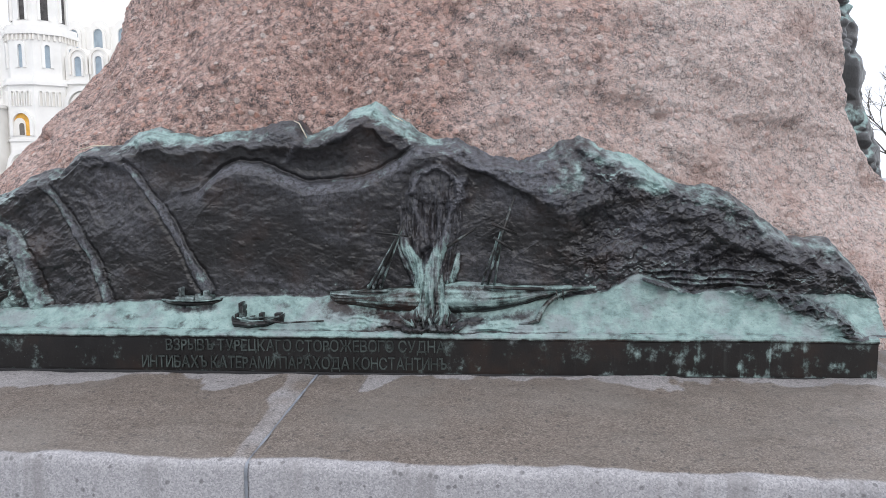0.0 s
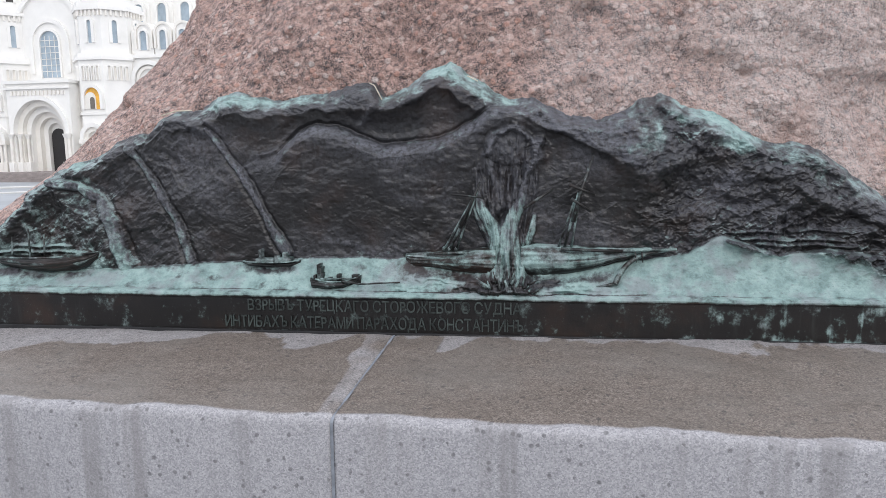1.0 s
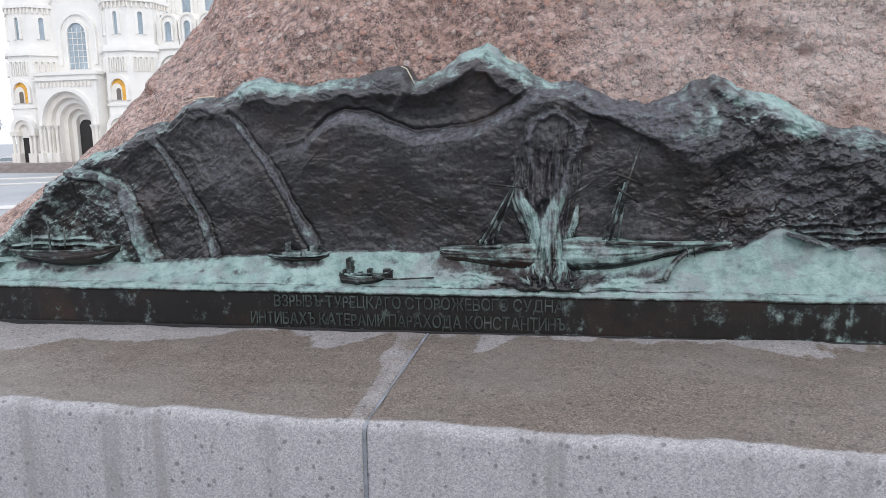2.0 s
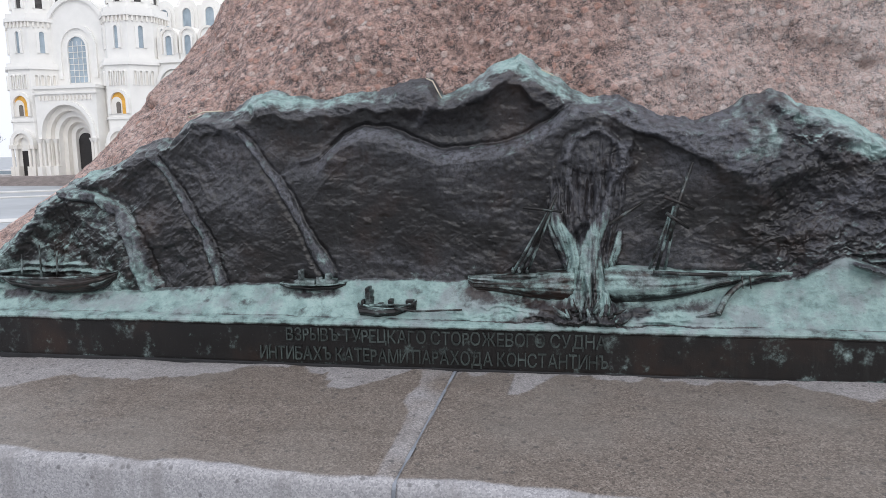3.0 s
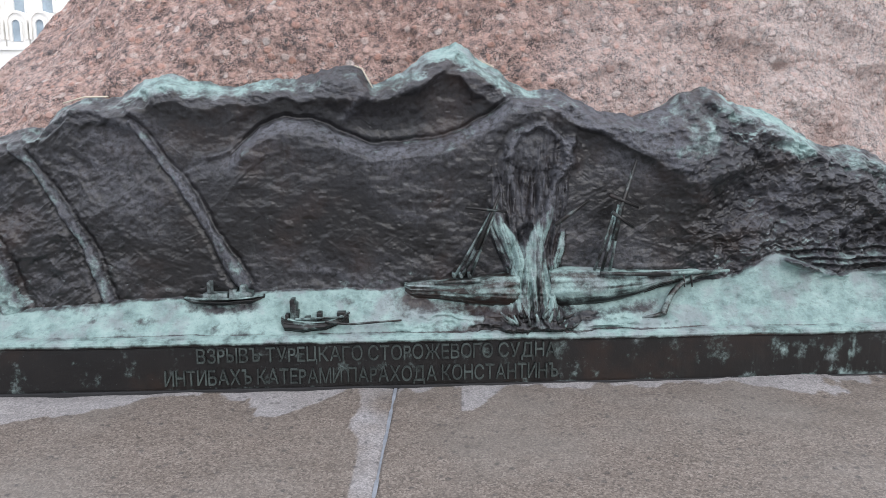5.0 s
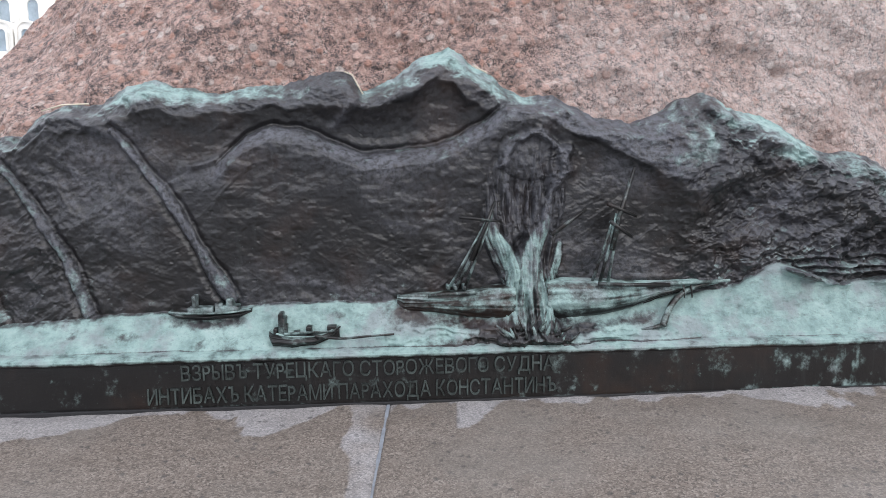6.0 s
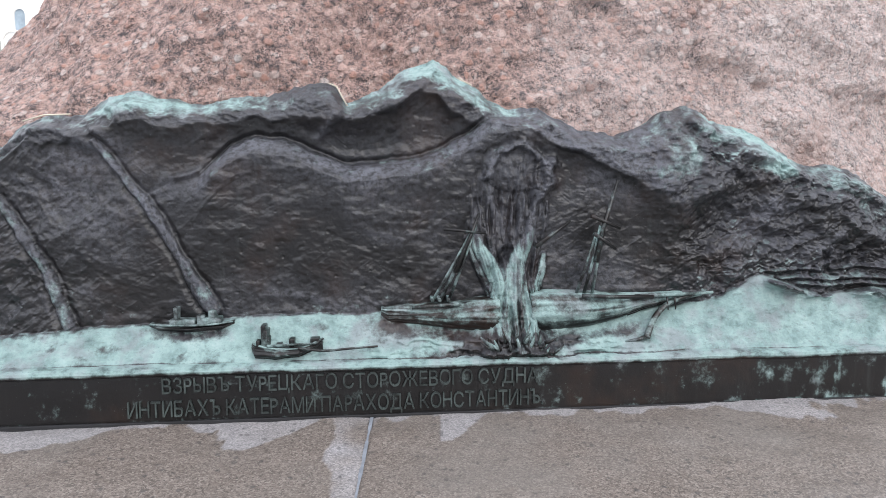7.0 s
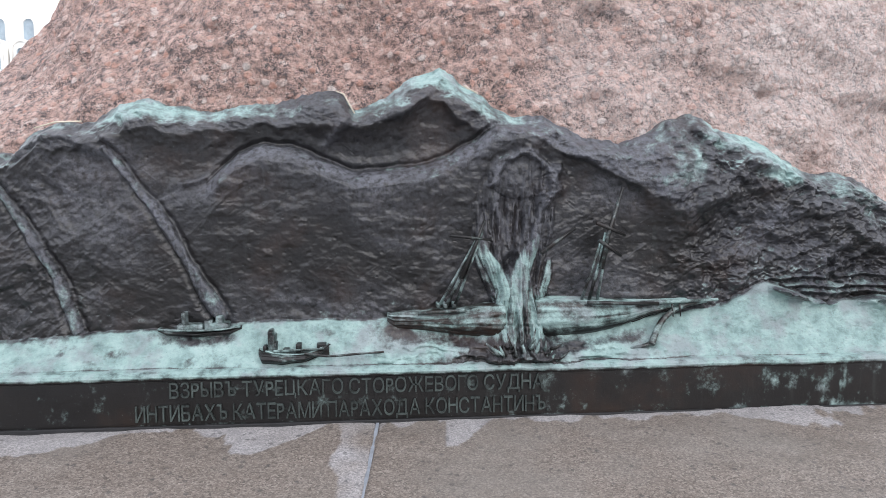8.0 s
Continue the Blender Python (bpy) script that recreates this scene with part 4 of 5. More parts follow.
half_hull("hull_bow", ((-0.07, 1.998, 1.888, 0.05), (-0.02, 2.002, 1.894, 0.064), (0.08, 1.998, 1.904, 0.058), (0.16, 1.992, 1.922, 0.042), (0.23, 1.990, 1.948, 0.024), (0.30, 1.990, 1.968, 0.014), (0.34, 1.991, 1.980, 0.008)), 2.192, relief, 0.60, "broken bow half of a hull", 6, 7)
rod("bowsprit", ((0.20, 2.160, 1.990), (0.30, 2.168, 1.990), (0.412, 2.176, 1.993)), 0.0060, relief, 0.5)
rod("bulwark", ((0.055, 2.138, 1.997), (0.13, 2.142, 1.993), (0.245, 2.156, 1.988)), 0.0055, relief, 0.25, 0.9)
rod("stern_rail", ((-0.37, 2.150, 1.975), (-0.31, 2.146, 1.979), (-0.25, 2.146, 1.982)), 0.0050, relief, 0.4, 0.9)
rod("stem", ((0.385, 2.186, 1.989), (0.33, 2.180, 1.981), (0.29, 2.172, 1.967), (0.255, 2.158, 1.942), (0.235, 2.144, 1.914), (0.222, 2.134, 1.888)), 0.0062, relief, 0.40, 1.5)
rod("forefoot", ((0.226, 2.138, 1.890), (0.20, 2.134, 1.884), (0.165, 2.132, 1.880)), 0.007, relief, 0.5, 0.4)
for x in (0.285, 0.305):
    rod("strut", ((x, 2.165, 1.985), (x + 0.004, 2.165, 1.952)), 0.0028, relief, 0.2)
for a, b, r in (((-0.318, 2.172, 1.985), (-0.214, 2.196, 2.168), 0.0042), ((-0.300, 2.168, 1.985), (-0.210, 2.196, 2.170), 0.0050), ((-0.278, 2.168, 1.985), (-0.206, 2.194, 2.178), 0.0042),
                ((0.047, 2.170, 1.995), (0.098, 2.196, 2.150), 0.0042), ((0.066, 2.166, 1.995), (0.108, 2.194, 2.170), 0.0046), ((0.088, 2.168, 1.995), (0.112, 2.196, 2.160), 0.0042)):
    rod("shroud", (a, tuple((p + q) / 2 for p, q in zip(a, b)), b), r, relief, 0.42, 0.8)
    lump("deadeye", a[0] - 0.004, a[0] + 0.004, 1.984, 1.996, 0.024, relief, 0.5)
rod("mast", ((-0.262, 2.17, 2.06), (-0.222, 2.186, 2.15), (-0.20, 2.198, 2.205)), 0.0062, relief, 0.25, 0.5)
rod("mast", ((0.092, 2.17, 2.08), (0.114, 2.186, 2.17), (0.152, 2.196, 2.285)), 0.0078, relief, 0.30, 0.5)
for a, b in (((-0.290, 2.180, 2.168), (-0.185, 2.184, 2.155)), ((0.080, 2.180, 2.196), (0.158, 2.190, 2.163)), ((0.086, 2.176, 2.152), (0.146, 2.186, 2.112)), ((-0.062, 2.172, 2.122), (0.030, 2.196, 2.182))):
    rod("yard", (a, b), 0.0056 if b[0] - a[0] < 0.1 else 0.0042, relief, 0.28, 0.7)
for k in range(26):
    a = -0.185 + 0.15 * k / 25 + random.uniform(-0.01, 0.01)
    tall = random.uniform(0.015, 0.05) * (1 - 0.5 * abs(k - 12.5) / 12.5)
    z = random.uniform(1.858, 1.90)
    lean_ = (a + 0.11) * 0.35 + random.uniform(-0.012, 0.012)
    rod("spray", ((a, 2.100, z), (a + lean_ * 0.5, 2.094, z + tall * 0.5), (a + lean_, 2.100, z + tall)), random.uniform(0.003, 0.006), relief, random.uniform(0.15, 0.6), 0.3)
# a steamer at the foot of the searchlight beam
half_hull("steamer_hull", ((-1.008, 1.942, 1.936, 0.004), (-0.985, 1.941, 1.926, 0.018), (-0.91, 1.940, 1.920, 0.026), (-0.835, 1.941, 1.926, 0.018), (-0.806, 1.945, 1.938, 0.004)), 2.185, relief, 0.22, "small steamer", 2, 11)
for x0, x1, z1, out in ((-0.950, -0.940, 1.982, 0.012), (-0.962, -0.900, 1.952, 0.016), (-0.895, -0.876, 1.962, 0.016), (-0.884, -0.836, 1.955, 0.018), (-0.868, -0.850, 1.972, 0.014)):
    lump("deckhouse", x0, x1, 1.935, z1, out, relief, 0.46, 2.192)
rod("gunwale", ((-1.005, 2.180, 1.942), (-0.96, 2.162, 1.941), (-0.86, 2.160, 1.941), (-0.808, 2.180, 1.945)), 0.003, relief, 0.5)
# a launch with a spar torpedo, low on the water
half_hull("launch_hull", ((-0.757, 1.896, 1.880, 0.006), (-0.748, 1.890, 1.862, 0.022), (-0.70, 1.886, 1.858, 0.030), (-0.645, 1.887, 1.862, 0.026), (-0.605, 1.896, 1.880, 0.010), (-0.590, 1.903, 1.894, 0.003)), 2.136, relief, 0.24, "steam launch", 2, 13)
for x0, x1, z1 in ((-0.748, -0.738, 1.905), (-0.734, -0.714, 1.912), (-0.730, -0.718, 1.930), (-0.735, -0.724, 1.940), (-0.700, -0.684, 1.898), (-0.668, -0.655, 1.908), (-0.618, -0.596, 1.908), (-0.606, -0.588, 1.900)):
    lump("fitting", x0, x1, 1.876, z1, 0.010, relief, 0.26, 2.145)
rod("gunwale", ((-0.757, 2.146, 1.896), (-0.72, 2.128, 1.886), (-0.66, 2.122, 1.884), (-0.63, 2.124, 1.889), (-0.590, 2.144, 1.904)), 0.0034, relief, 0.55)
rod("awning_pole", ((-0.625, 2.13, 1.886), (-0.585, 2.138, 1.906)), 0.0030, relief, 0.3)
rod("spar", ((-0.72, 2.128, 1.893), (-0.60, 2.126, 1.898)), 0.0036, relief, 0.45)
rod("spar", ((-0.645, 2.112, 1.890), (-0.61, 2.112, 1.885), (-0.58, 2.114, 1.881), (-0.52, 2.118, 1.885), (-0.455, 2.124, 1.887)), 0.0040, relief, 0.3)
# a large ship lying under the western hill
half_hull("ship_hull", ((-1.955, 1.952, 1.945, 0.006), (-1.90, 1.952, 1.915, 0.030), (-1.80, 1.950, 1.900, 0.042), (-1.70, 1.950, 1.897, 0.046), (-1.63, 1.955, 1.902, 0.040), (-1.585, 1.962, 1.915, 0.028), (-1.545, 1.968, 1.945, 0.008)), 2.195, relief, 0.26, "dark hull of a large ship", 3, 17)
for x, z in ((-1.79, 2.05), (-1.735, 2.03), (-1.86, 2.02)):
    rod("mast", ((x, 2.178, 1.94), (x, 2.192, z)), 0.0036, relief, 0.42, 0.7)
rod("gunwale", ((-1.93, 2.160, 1.952), (-1.75, 2.146, 1.950), (-1.64, 2.155, 1.956), (-1.55, 2.18, 1.968)), 0.0034, relief, 0.45, 0.8)


CREAM = simple("cream_sealant", (0.66, 0.59, 0.47), 0.7, 0, 0.2, 20)
for pts in (((-0.566, 2.236, 2.526), (-0.547, 2.230, 2.518), (-0.534, 2.226, 2.494), (-0.521, 2.222, 2.470)), ((-1.29, 2.225, 2.432), (-1.24, 2.226, 2.447), (-1.18, 2.228, 2.449)), ((-0.245, 2.245, 2.542), (-0.21, 2.245, 2.524))):
    part("sealant_bead", tube(pts, 0.0018, 6), CREAM, relief, "cream bead of old sealant", smooth=True)


def inscription(text, x0, x1, z0, tall):
    """One line of raised letters; every letter is a part."""
    cells, width = [], 0.0
    for ch in text:
        if ch == " ":
            width += 0.24
            continue
        cu = bpy.data.curves.new("letter", "FONT")
        cu.body, cu.size, cu.extrude, cu.offset, cu.resolution_u = "P" if ch in "РЪЫ" else ch, 1.0, 0.13, 0.0, 4
        tmp = bpy.data.objects.new("letter", cu)
        scene.collection.objects.link(tmp)
        me = bpy.data.meshes.new_from_object(tmp.evaluated_get(bpy.context.evaluated_depsgraph_get()))
        bpy.data.objects.remove(tmp)
        tidy = bmesh.new()
        tidy.from_mesh(me)
        bmesh.ops.remove_doubles(tidy, verts=tidy.verts, dist=1e-4)
        # the hard and the hard-i signs carry their bowl at the foot
        if ch in "ЪЫ":
            lo, hi = min(p.co.x for p in tidy.verts), max(p.co.x for p in tidy.verts)
            for p in tidy.verts:
                p.co.y = 0.729 - p.co.y
            if ch == "Ъ":
                box(tidy, lo - 0.17, lo + 0.003, 0.648, 0.729, -0.128, 0.128)
            else:
                box(tidy, hi + 0.10, hi + 0.20, 0.0, 0.729, -0.128, 0.128)
        bmesh.ops.triangulate(tidy, faces=tidy.faces)
        bmesh.ops.recalc_face_normals(tidy, faces=tidy.faces)
        tidy.to_mesh(me)
        tidy.free()
        lo, hi = min(p.co.x for p in me.vertices), max(p.co.x for p in me.vertices)
        cells.append((me, width - lo))
        width += (hi - lo) + 0.10
    sx, sz = (x1 - x0) / (width - 0.10), tall / 0.72
    for me, off in cells:
        jig = random.uniform(-0.0008, 0.0008)
        for p in me.vertices:
            p.co = Vector((x0 + (p.co.x + off) * sx, 2.0955 - p.co.z * 0.045, z0 + jig + p.co.y * sz))
        me.name = "letter"
        me.materials.clear()
        me.shade_flat()
        link_mesh("letter", me, LETTER, relief)


inscription("ВЗРЫВЪ ТУРЕЦКАГО СТОРОЖЕВОГО СУДНА", -0.958, -0.066, 1.795, 0.037)
inscription("ИНТИБАХЪ КАТЕРАМИ ПАРАХОДА КОНСТАНТИНЪ.", -1.038, -0.052, 1.739, 0.038)


# ---------- second bronze on the flank of the boulder ----------
FLANK = ((2.30, 0.06), (2.364, 0.200), (2.406, 0.245), (2.466, 0.265), (2.50, 0.245), (2.571, 0.270), (2.64, 0.265), (2.714, 0.275), (2.793, 0.272), (2.876, 0.244), (2.927, 0.256), (2.978, 0.262), (3.02, 0.235), (3.053, 0.19), (3.095, 0.10), (3.12, -0.02))


def flank_bronze():
    """Swelling folds of a second bronze, set into the east flank behind the corner."""
    ns, nz = 110, 240
    s, Z = np.meshgrid(np.linspace(0, 1, ns), np.linspace(2.28, 3.12, nz), indexing="xy")
    edge = np.interp(Z, *np.array(EAST_CORNER).T)
    bulge = 0.02 + 0.86 * np.interp(Z, *np.array(FLANK).T)
    shape = np.sin(np.pi * np.clip(0.08 + 0.84 * s, 0, 1)) ** 0.7
    folds = 0.012 * ridged(s * 2 + Z * 4, Z * 7 - s * 3, 5, 3) + 0.016 * fbm(s * 4 + Z * 3, Z * 6, 6, 3)
    furrow = 0.045 * np.maximum(0, ridged(s * 2.2 + Z * 5, Z * 9 - s * 5, 9, 3) - 0.35) * step(0.95, 0.7, shape + 0.2 * s)
    out = bulge * shape - furrow + folds * shape * step(0.02, 0.2, s) - 0.06 * (1 - step(0, 0.12, s)) - 0.10 * step(0.85, 1.0, s)
    V = np.stack([edge + out, 2.92 + 0.62 * s, Z], -1).reshape(-1, 3)
    slope = -np.gradient(out, axis=0) / (0.84 / nz)
    pat = np.clip(0.02 + 0.22 * slope + 0.2 * fbm(s * 6, Z * 9, 3, 4) + 0.40 * bell(Z - 2.60, 0.05) + 0.25 * bell(Z - 3.05, 0.05), 0, 0.7)
    # sky sheen painted into the colour on up-facing folds
    painted_sheen = np.clip(0.02 + 0.25 * slope + 0.5 * bell(Z - 2.98, 0.10), 0, 0.7) * step(-0.4, 0.6, fbm(s * 8, Z * 14, 12, 4))
    return raw_mesh("side_relief", V, grid_faces(nz, ns), True, patina=pat.ravel(), painted_sheen=painted_sheen.ravel())


tagged(link_mesh("side_relief", flank_bronze(), BRONZE), "dark bronze relief bulging from the boulder's flank", "relief")

# ---------- cathedral ----------
def arch_bm(bm, cx, w, z0, z1, y0, y1, seg=14):
    """An upright slab with a round head: width w, from z0 to the crown z1, from y0 (front) to y1."""
    r = w / 2
    ring = [(cx - r, z0), (cx + r, z0)] + [(cx + r * math.cos(a), z1 - r + r * math.sin(a)) for a in (math.pi * k / seg for k in range(seg + 1))]
    f = [bm.verts.new((x, y0, z)) for x, z in ring]
    g = [bm.verts.new((x, y1, z)) for x, z in ring]
    bm.faces.new(f)
    bm.faces.new(g[::-1])
    for k in range(len(ring)):
        q = (k + 1) % len(ring)
        bm.faces.new((f[q], f[k], g[k], g[q]))
    return bm


def hood_bm(bm, cx, r0, r1, zc, y0, y1, leg=0.0, seg=18):
    """A round hood moulding between radii r0 and r1 about height zc, with upright legs."""
    pts = [(math.cos(a), math.sin(a), 0.0) for a in (math.pi * k / seg for k in range(seg + 1))]
    if leg:
        pts = [(1, 0, -leg)] + pts + [(-1, 0, -leg)]
    rows_ = []
    for c, s, dz in pts:
        rows_.append([bm.verts.new((cx + r * c, y, zc + r * s + dz)) for r, y in ((r0, y0), (r1, y0), (r1, y1), (r0, y1))])
    for a, b in zip(rows_, rows_[1:]):
        for k in range(4):
            q = (k + 1) % 4
            bm.faces.new((a[k], a[q], b[q], b[k]))
    bm.faces.new(rows_[0])
    bm.faces.new(rows_[-1][::-1])
    return bm


def prism_bm(bm, cx, cy, r, z0, z1, sides=8, r2=None):
    r2 = r if r2 is None else r2
    a0 = math.pi / sides
    lo = [bm.verts.new((cx + r * math.cos(a0 + 2 * math.pi * k / sides), cy + r * math.sin(a0 + 2 * math.pi * k / sides), z0)) for k in range(sides)]
    hi = [bm.verts.new((cx + r2 * math.cos(a0 + 2 * math.pi * k / sides), cy + r2 * math.sin(a0 + 2 * math.pi * k / sides), z1)) for k in range(sides)]
    for k in range(sides):
        q = (k + 1) % sides
        bm.faces.new((lo[k], lo[q], hi[q], hi[k]))
    bm.faces.new(lo[::-1])
    bm.faces.new(hi)
    return bm


def window_on(parent, cx, w, z0, z1, y, mat, frame_w=0.35, m=None, bars=False):
    """A round-headed window: a hood and jambs of stone, the pane set back in them."""
    bm = hood_bm(bmesh.new(), cx, w / 2, w / 2 + frame_w, z1 - w / 2, y - 0.35, y + 0.05, z1 - z0 - w / 2)
    if m:
        bm.transform(m)
    win = part("window", bm, LIME, parent)
    bm = arch_bm(bmesh.new(), cx, w, z0, z1, y - 0.03, y + 0.1)
    if m:
        bm.transform(m)
    part("pane", bm, mat, win)
    if bars:
        bm = bmesh.new()
        for k in (-1, 0, 1):
            box(bm, cx + k * w / 4 - 0.04, cx + k * w / 4 + 0.04, y - 0.1, y - 0.03, z0, z1 - w * 0.2)
        for k in range(1, 7):
            zz = z0 + (z1 - z0) * k / 7.5
            box(bm, cx - w / 2, cx + w / 2, y - 0.11, y - 0.02, zz - 0.04, zz + 0.04)
        if m:
            bm.transform(m)
        part("glazing_bars", bm, LIME_DIM, win)
    return win


CATH_AT, CATH_TURN, CATH_SIZE = (85 * math.sin(radians(-35.6)), 85 * math.cos(radians(-35.6)), GROUND), -4.0, 0.567
cathedral = thing("cathedral", "white stone cathedral with an arched portal and twin towers", "church", at=CATH_AT, turn=CATH_TURN)
cathedral.scale = (CATH_SIZE, CATH_SIZE, 1.06 * CATH_SIZE)
Z0 = 1.40


def church_box(name, x0, x1, y0, y1, z0, z1, mat=LIME, label=""):
    return part(name, box(bmesh.new(), x0, x1, y0, y1, z0 + Z0, z1 + Z0), mat, cathedral, label)


church_box("podium", -34, 34, -9.0, 62, -Z0, 0.0, STEP_STONE)
for k in range(8):
    part("step", box(bmesh.new(), -24, 24, -9.3 - 0.42 * (8 - k), -9.0, 0.0, Z0 * (k + 0.6) / 8.2), STEP_STONE, cathedral)
church_box("front_wall", -7.6, 7.6, 0.0, 6.0, 0, 24.5)
bm = arch_bm(bmesh.new(), 0, 13.0, 15 + Z0, 30 + Z0, -0.4, 6.0, 24)
part("gable", bm, LIME, cathedral)
bm = hood_bm(bmesh.new(), 0, 6.2, 6.9, 23.5 + Z0, -0.9, 0.2, 7.5, 26)
part("gable_moulding", bm, LIME, cathedral)
bm = hood_bm(bmesh.new(), 0, 3.4, 4.1, 21.6 + Z0, -0.75, 0.0, 5.0, 22)
part("inner_moulding", bm, LIME, cathedral)
window_on(cathedral, 0, 3.9, 15.9 + Z0, 23.6 + Z0, -0.45, GLASS_DULL, 0.35, None, True)
church_box("nave", -14, 14, 6.0, 46, 0, 25)
# portal block with stepped arches
church_box("portal_pier", -6.4, -5.3, -4.6, 0.5, 0, 14.6)
church_box("portal_pier", 5.3, 6.4, -4.6, 0.5, 0, 14.6)
bm = bmesh.new()
seg = 24
front = [(5.3 * math.cos(math.pi * k / seg), 6.6 + 5.3 * math.sin(math.pi * k / seg)) for k in range(seg + 1)]
for (xa, za), (xb, zb) in zip(front, front[1:]):
    for y in (-4.6, 0.5):
        vs = [bm.verts.new(p) for p in ((xa, y, za + Z0), (xb, y, zb + Z0), (xb, y, 14.6 + Z0), (xa, y, 14.6 + Z0))]
        bm.faces.new(vs if y < 0 else vs[::-1])
    bm.faces.new([bm.verts.new(p) for p in ((xa, -4.6, za + Z0), (xa, 0.5, za + Z0), (xb, 0.5, zb + Z0), (xb, -4.6, zb + Z0))])
bm.faces.new([bm.verts.new(p) for p in ((-5.3, -4.6, 14.6 + Z0), (5.3, -4.6, 14.6 + Z0), (5.3, 0.5, 14.6 + Z0), (-5.3, 0.5, 14.6 + Z0))])
part("portal_front", bm, LIME, cathedral)
part("portal_hood", hood_bm(bmesh.new(), 0, 5.3, 6.0, 6.6 + Z0, -5.0, -4.5, 0.3, 26), LIME, cathedral)
for k in range(4):
    r = 5.3 - 0.92 * k
    part("archivolt", hood_bm(bmesh.new(), 0, r - 0.94, r + 0.02, 6.6 + Z0, -3.9 + 1.0 * k, 0.4, 6.6, 24), LIME if k % 2 else LIME_DIM, cathedral)
part("main_door", arch_bm(bmesh.new(), 0, 2.9, Z0, 7.3 + Z0, -0.3, 0.3), DOOR_DARK, cathedral, "dark open doorway")
part("portal_roof", box(bmesh.new(), -6.8, 6.8, -5.0, 0.2, 14.6 + Z0, 15.1 + Z0), LIME, cathedral)
part("portal_cornice", box(bmesh.new(), -6.7, 6.7, -5.0, -4.3, 13.7 + Z0, 14.0 + Z0), LIME, cathedral)
for k in range(14):
    x = -5.2 + 0.8 * k
    part("corbel", box(bmesh.new(), x - 0.18, x + 0.18, -4.9, -4.5, 12.7 + Z0, 13.4 + Z0), LIME_DIM, cathedral)
for x in (-5.9, -4.8, -3.9, 3.9, 4.8, 5.9):
    y = -5.0 if abs(x) > 5.5 else (-4.2 if abs(x) > 4.5 else -3.3)
    col = part("column", prism_bm(bmesh.new(), x, y, 0.28, 1.6 + Z0, 5.6 + Z0, 10), LIME_DIM, cathedral)
    part("pedestal", box(bmesh.new(), x - 0.5, x + 0.5, y - 0.5, y + 0.5, Z0, 1.6 + Z0), LIME, col)
    part("capital", prism_bm(bmesh.new(), x, y, 0.30, 5.6 + Z0, 6.3 + Z0, 8, 0.6), LIME, col)


def church_tower(cx):
    """An eight-sided tower: porch, mosaic niche, slit windows, belfry and cap."""
    cy = 2.2
    r = 6.2
    tw = part("tower", prism_bm(bmesh.new(), cx, cy, r, Z0, 18.6 + Z0), LIME, cathedral)
    for z0, z1, e in ((9.3, 9.7, 0.25), (18.2, 18.7, 0.45), (18.7, 19.3, 0.15), (26.2, 26.8, 0.55), (26.8, 27.6, 0.2)):
        part("cornice", prism_bm(bmesh.new(), cx, cy, (r if z0 < 19 else 5.6) + e, z0 + Z0, z1 + Z0), LIME, tw)
    part("upper_stage", prism_bm(bmesh.new(), cx, cy, 5.6, 19.0 + Z0, 26.4 + Z0), LIME, tw)
    part("belfry", prism_bm(bmesh.new(), cx, cy, 4.6, 27.4 + Z0, 35.0 + Z0), LIME, tw)
    part("cap", prism_bm(bmesh.new(), cx, cy, 5.2, 35.0 + Z0, 40.0 + Z0, 8, 1.0), LIME_DIM, tw)
    for face in (-1, 0, 1, 2):
        m = Matrix.Translation((cx, cy, 0)) @ Matrix.Rotation(face * math.pi / 4, 4, "Z")
        ap = r * math.cos(math.pi / 8)
        ap2, ap3 = 5.6 * math.cos(math.pi / 8), 4.6 * math.cos(math.pi / 8)
        window_on(tw, 0, 0.8, 21.0 + Z0, 24.6 + Z0, -ap2, GLASS_DULL, 0.5, m)
        window_on(tw, 0, 1.15, 28.6 + Z0, 33.4 + Z0, -ap3, BELL_DARK, 0.45, m)
        for k in (-1.5, -0.5, 0.5, 1.5):
            window_on(tw, k * 0.95, 0.42, 14.9 + Z0, 17.2 + Z0, -ap, LIME_DIM, 0.14, m)
        for k in range(6):
            bm = box(bmesh.new(), -2.0 + k * 0.8 - 0.15, -2.0 + k * 0.8 + 0.15, -ap2 - 0.35, -ap2 + 0.02, 25.3 + Z0, 26.2 + Z0)
            bm.transform(m)
            part("corbel", bm, LIME_DIM, tw)
        if face in (0,):
            niche = part("niche", hood_bm(bmesh.new(), 0, 1.55, 2.1, 12.2 + Z0, -ap - 0.5, -ap + 0.1, 2.0), LIME, tw)
            niche.data.transform(m)
            bm = arch_bm(bmesh.new(), 0, 3.1, 10.2 + Z0, 13.75 + Z0, -ap - 0.06, -ap + 0.1)
            bm.transform(m)
            part("mosaic", bm, GOLD, niche, "gold mosaic arch")
            bm = arch_bm(bmesh.new(), -0.5, 2.1, 10.2 + Z0, 13.0 + Z0, -ap - 0.16, -ap)
            bm.transform(m)
            part("recess", bm, LIME_DIM, niche)
            bm = arch_bm(bmesh.new(), -0.1, 0.9, 10.3 + Z0, 12.2 + Z0, -ap - 0.22, -ap)
            bm.transform(m)
            part("icon", bm, simple("icon_paint", (0.16, 0.14, 0.12), 0.6), niche)
            porch = part("porch_arch", hood_bm(bmesh.new(), 0, 1.9, 2.6, 5.4 + Z0, -ap - 1.0, -ap + 0.1, 0.2), LIME, tw)
            porch.data.transform(m)
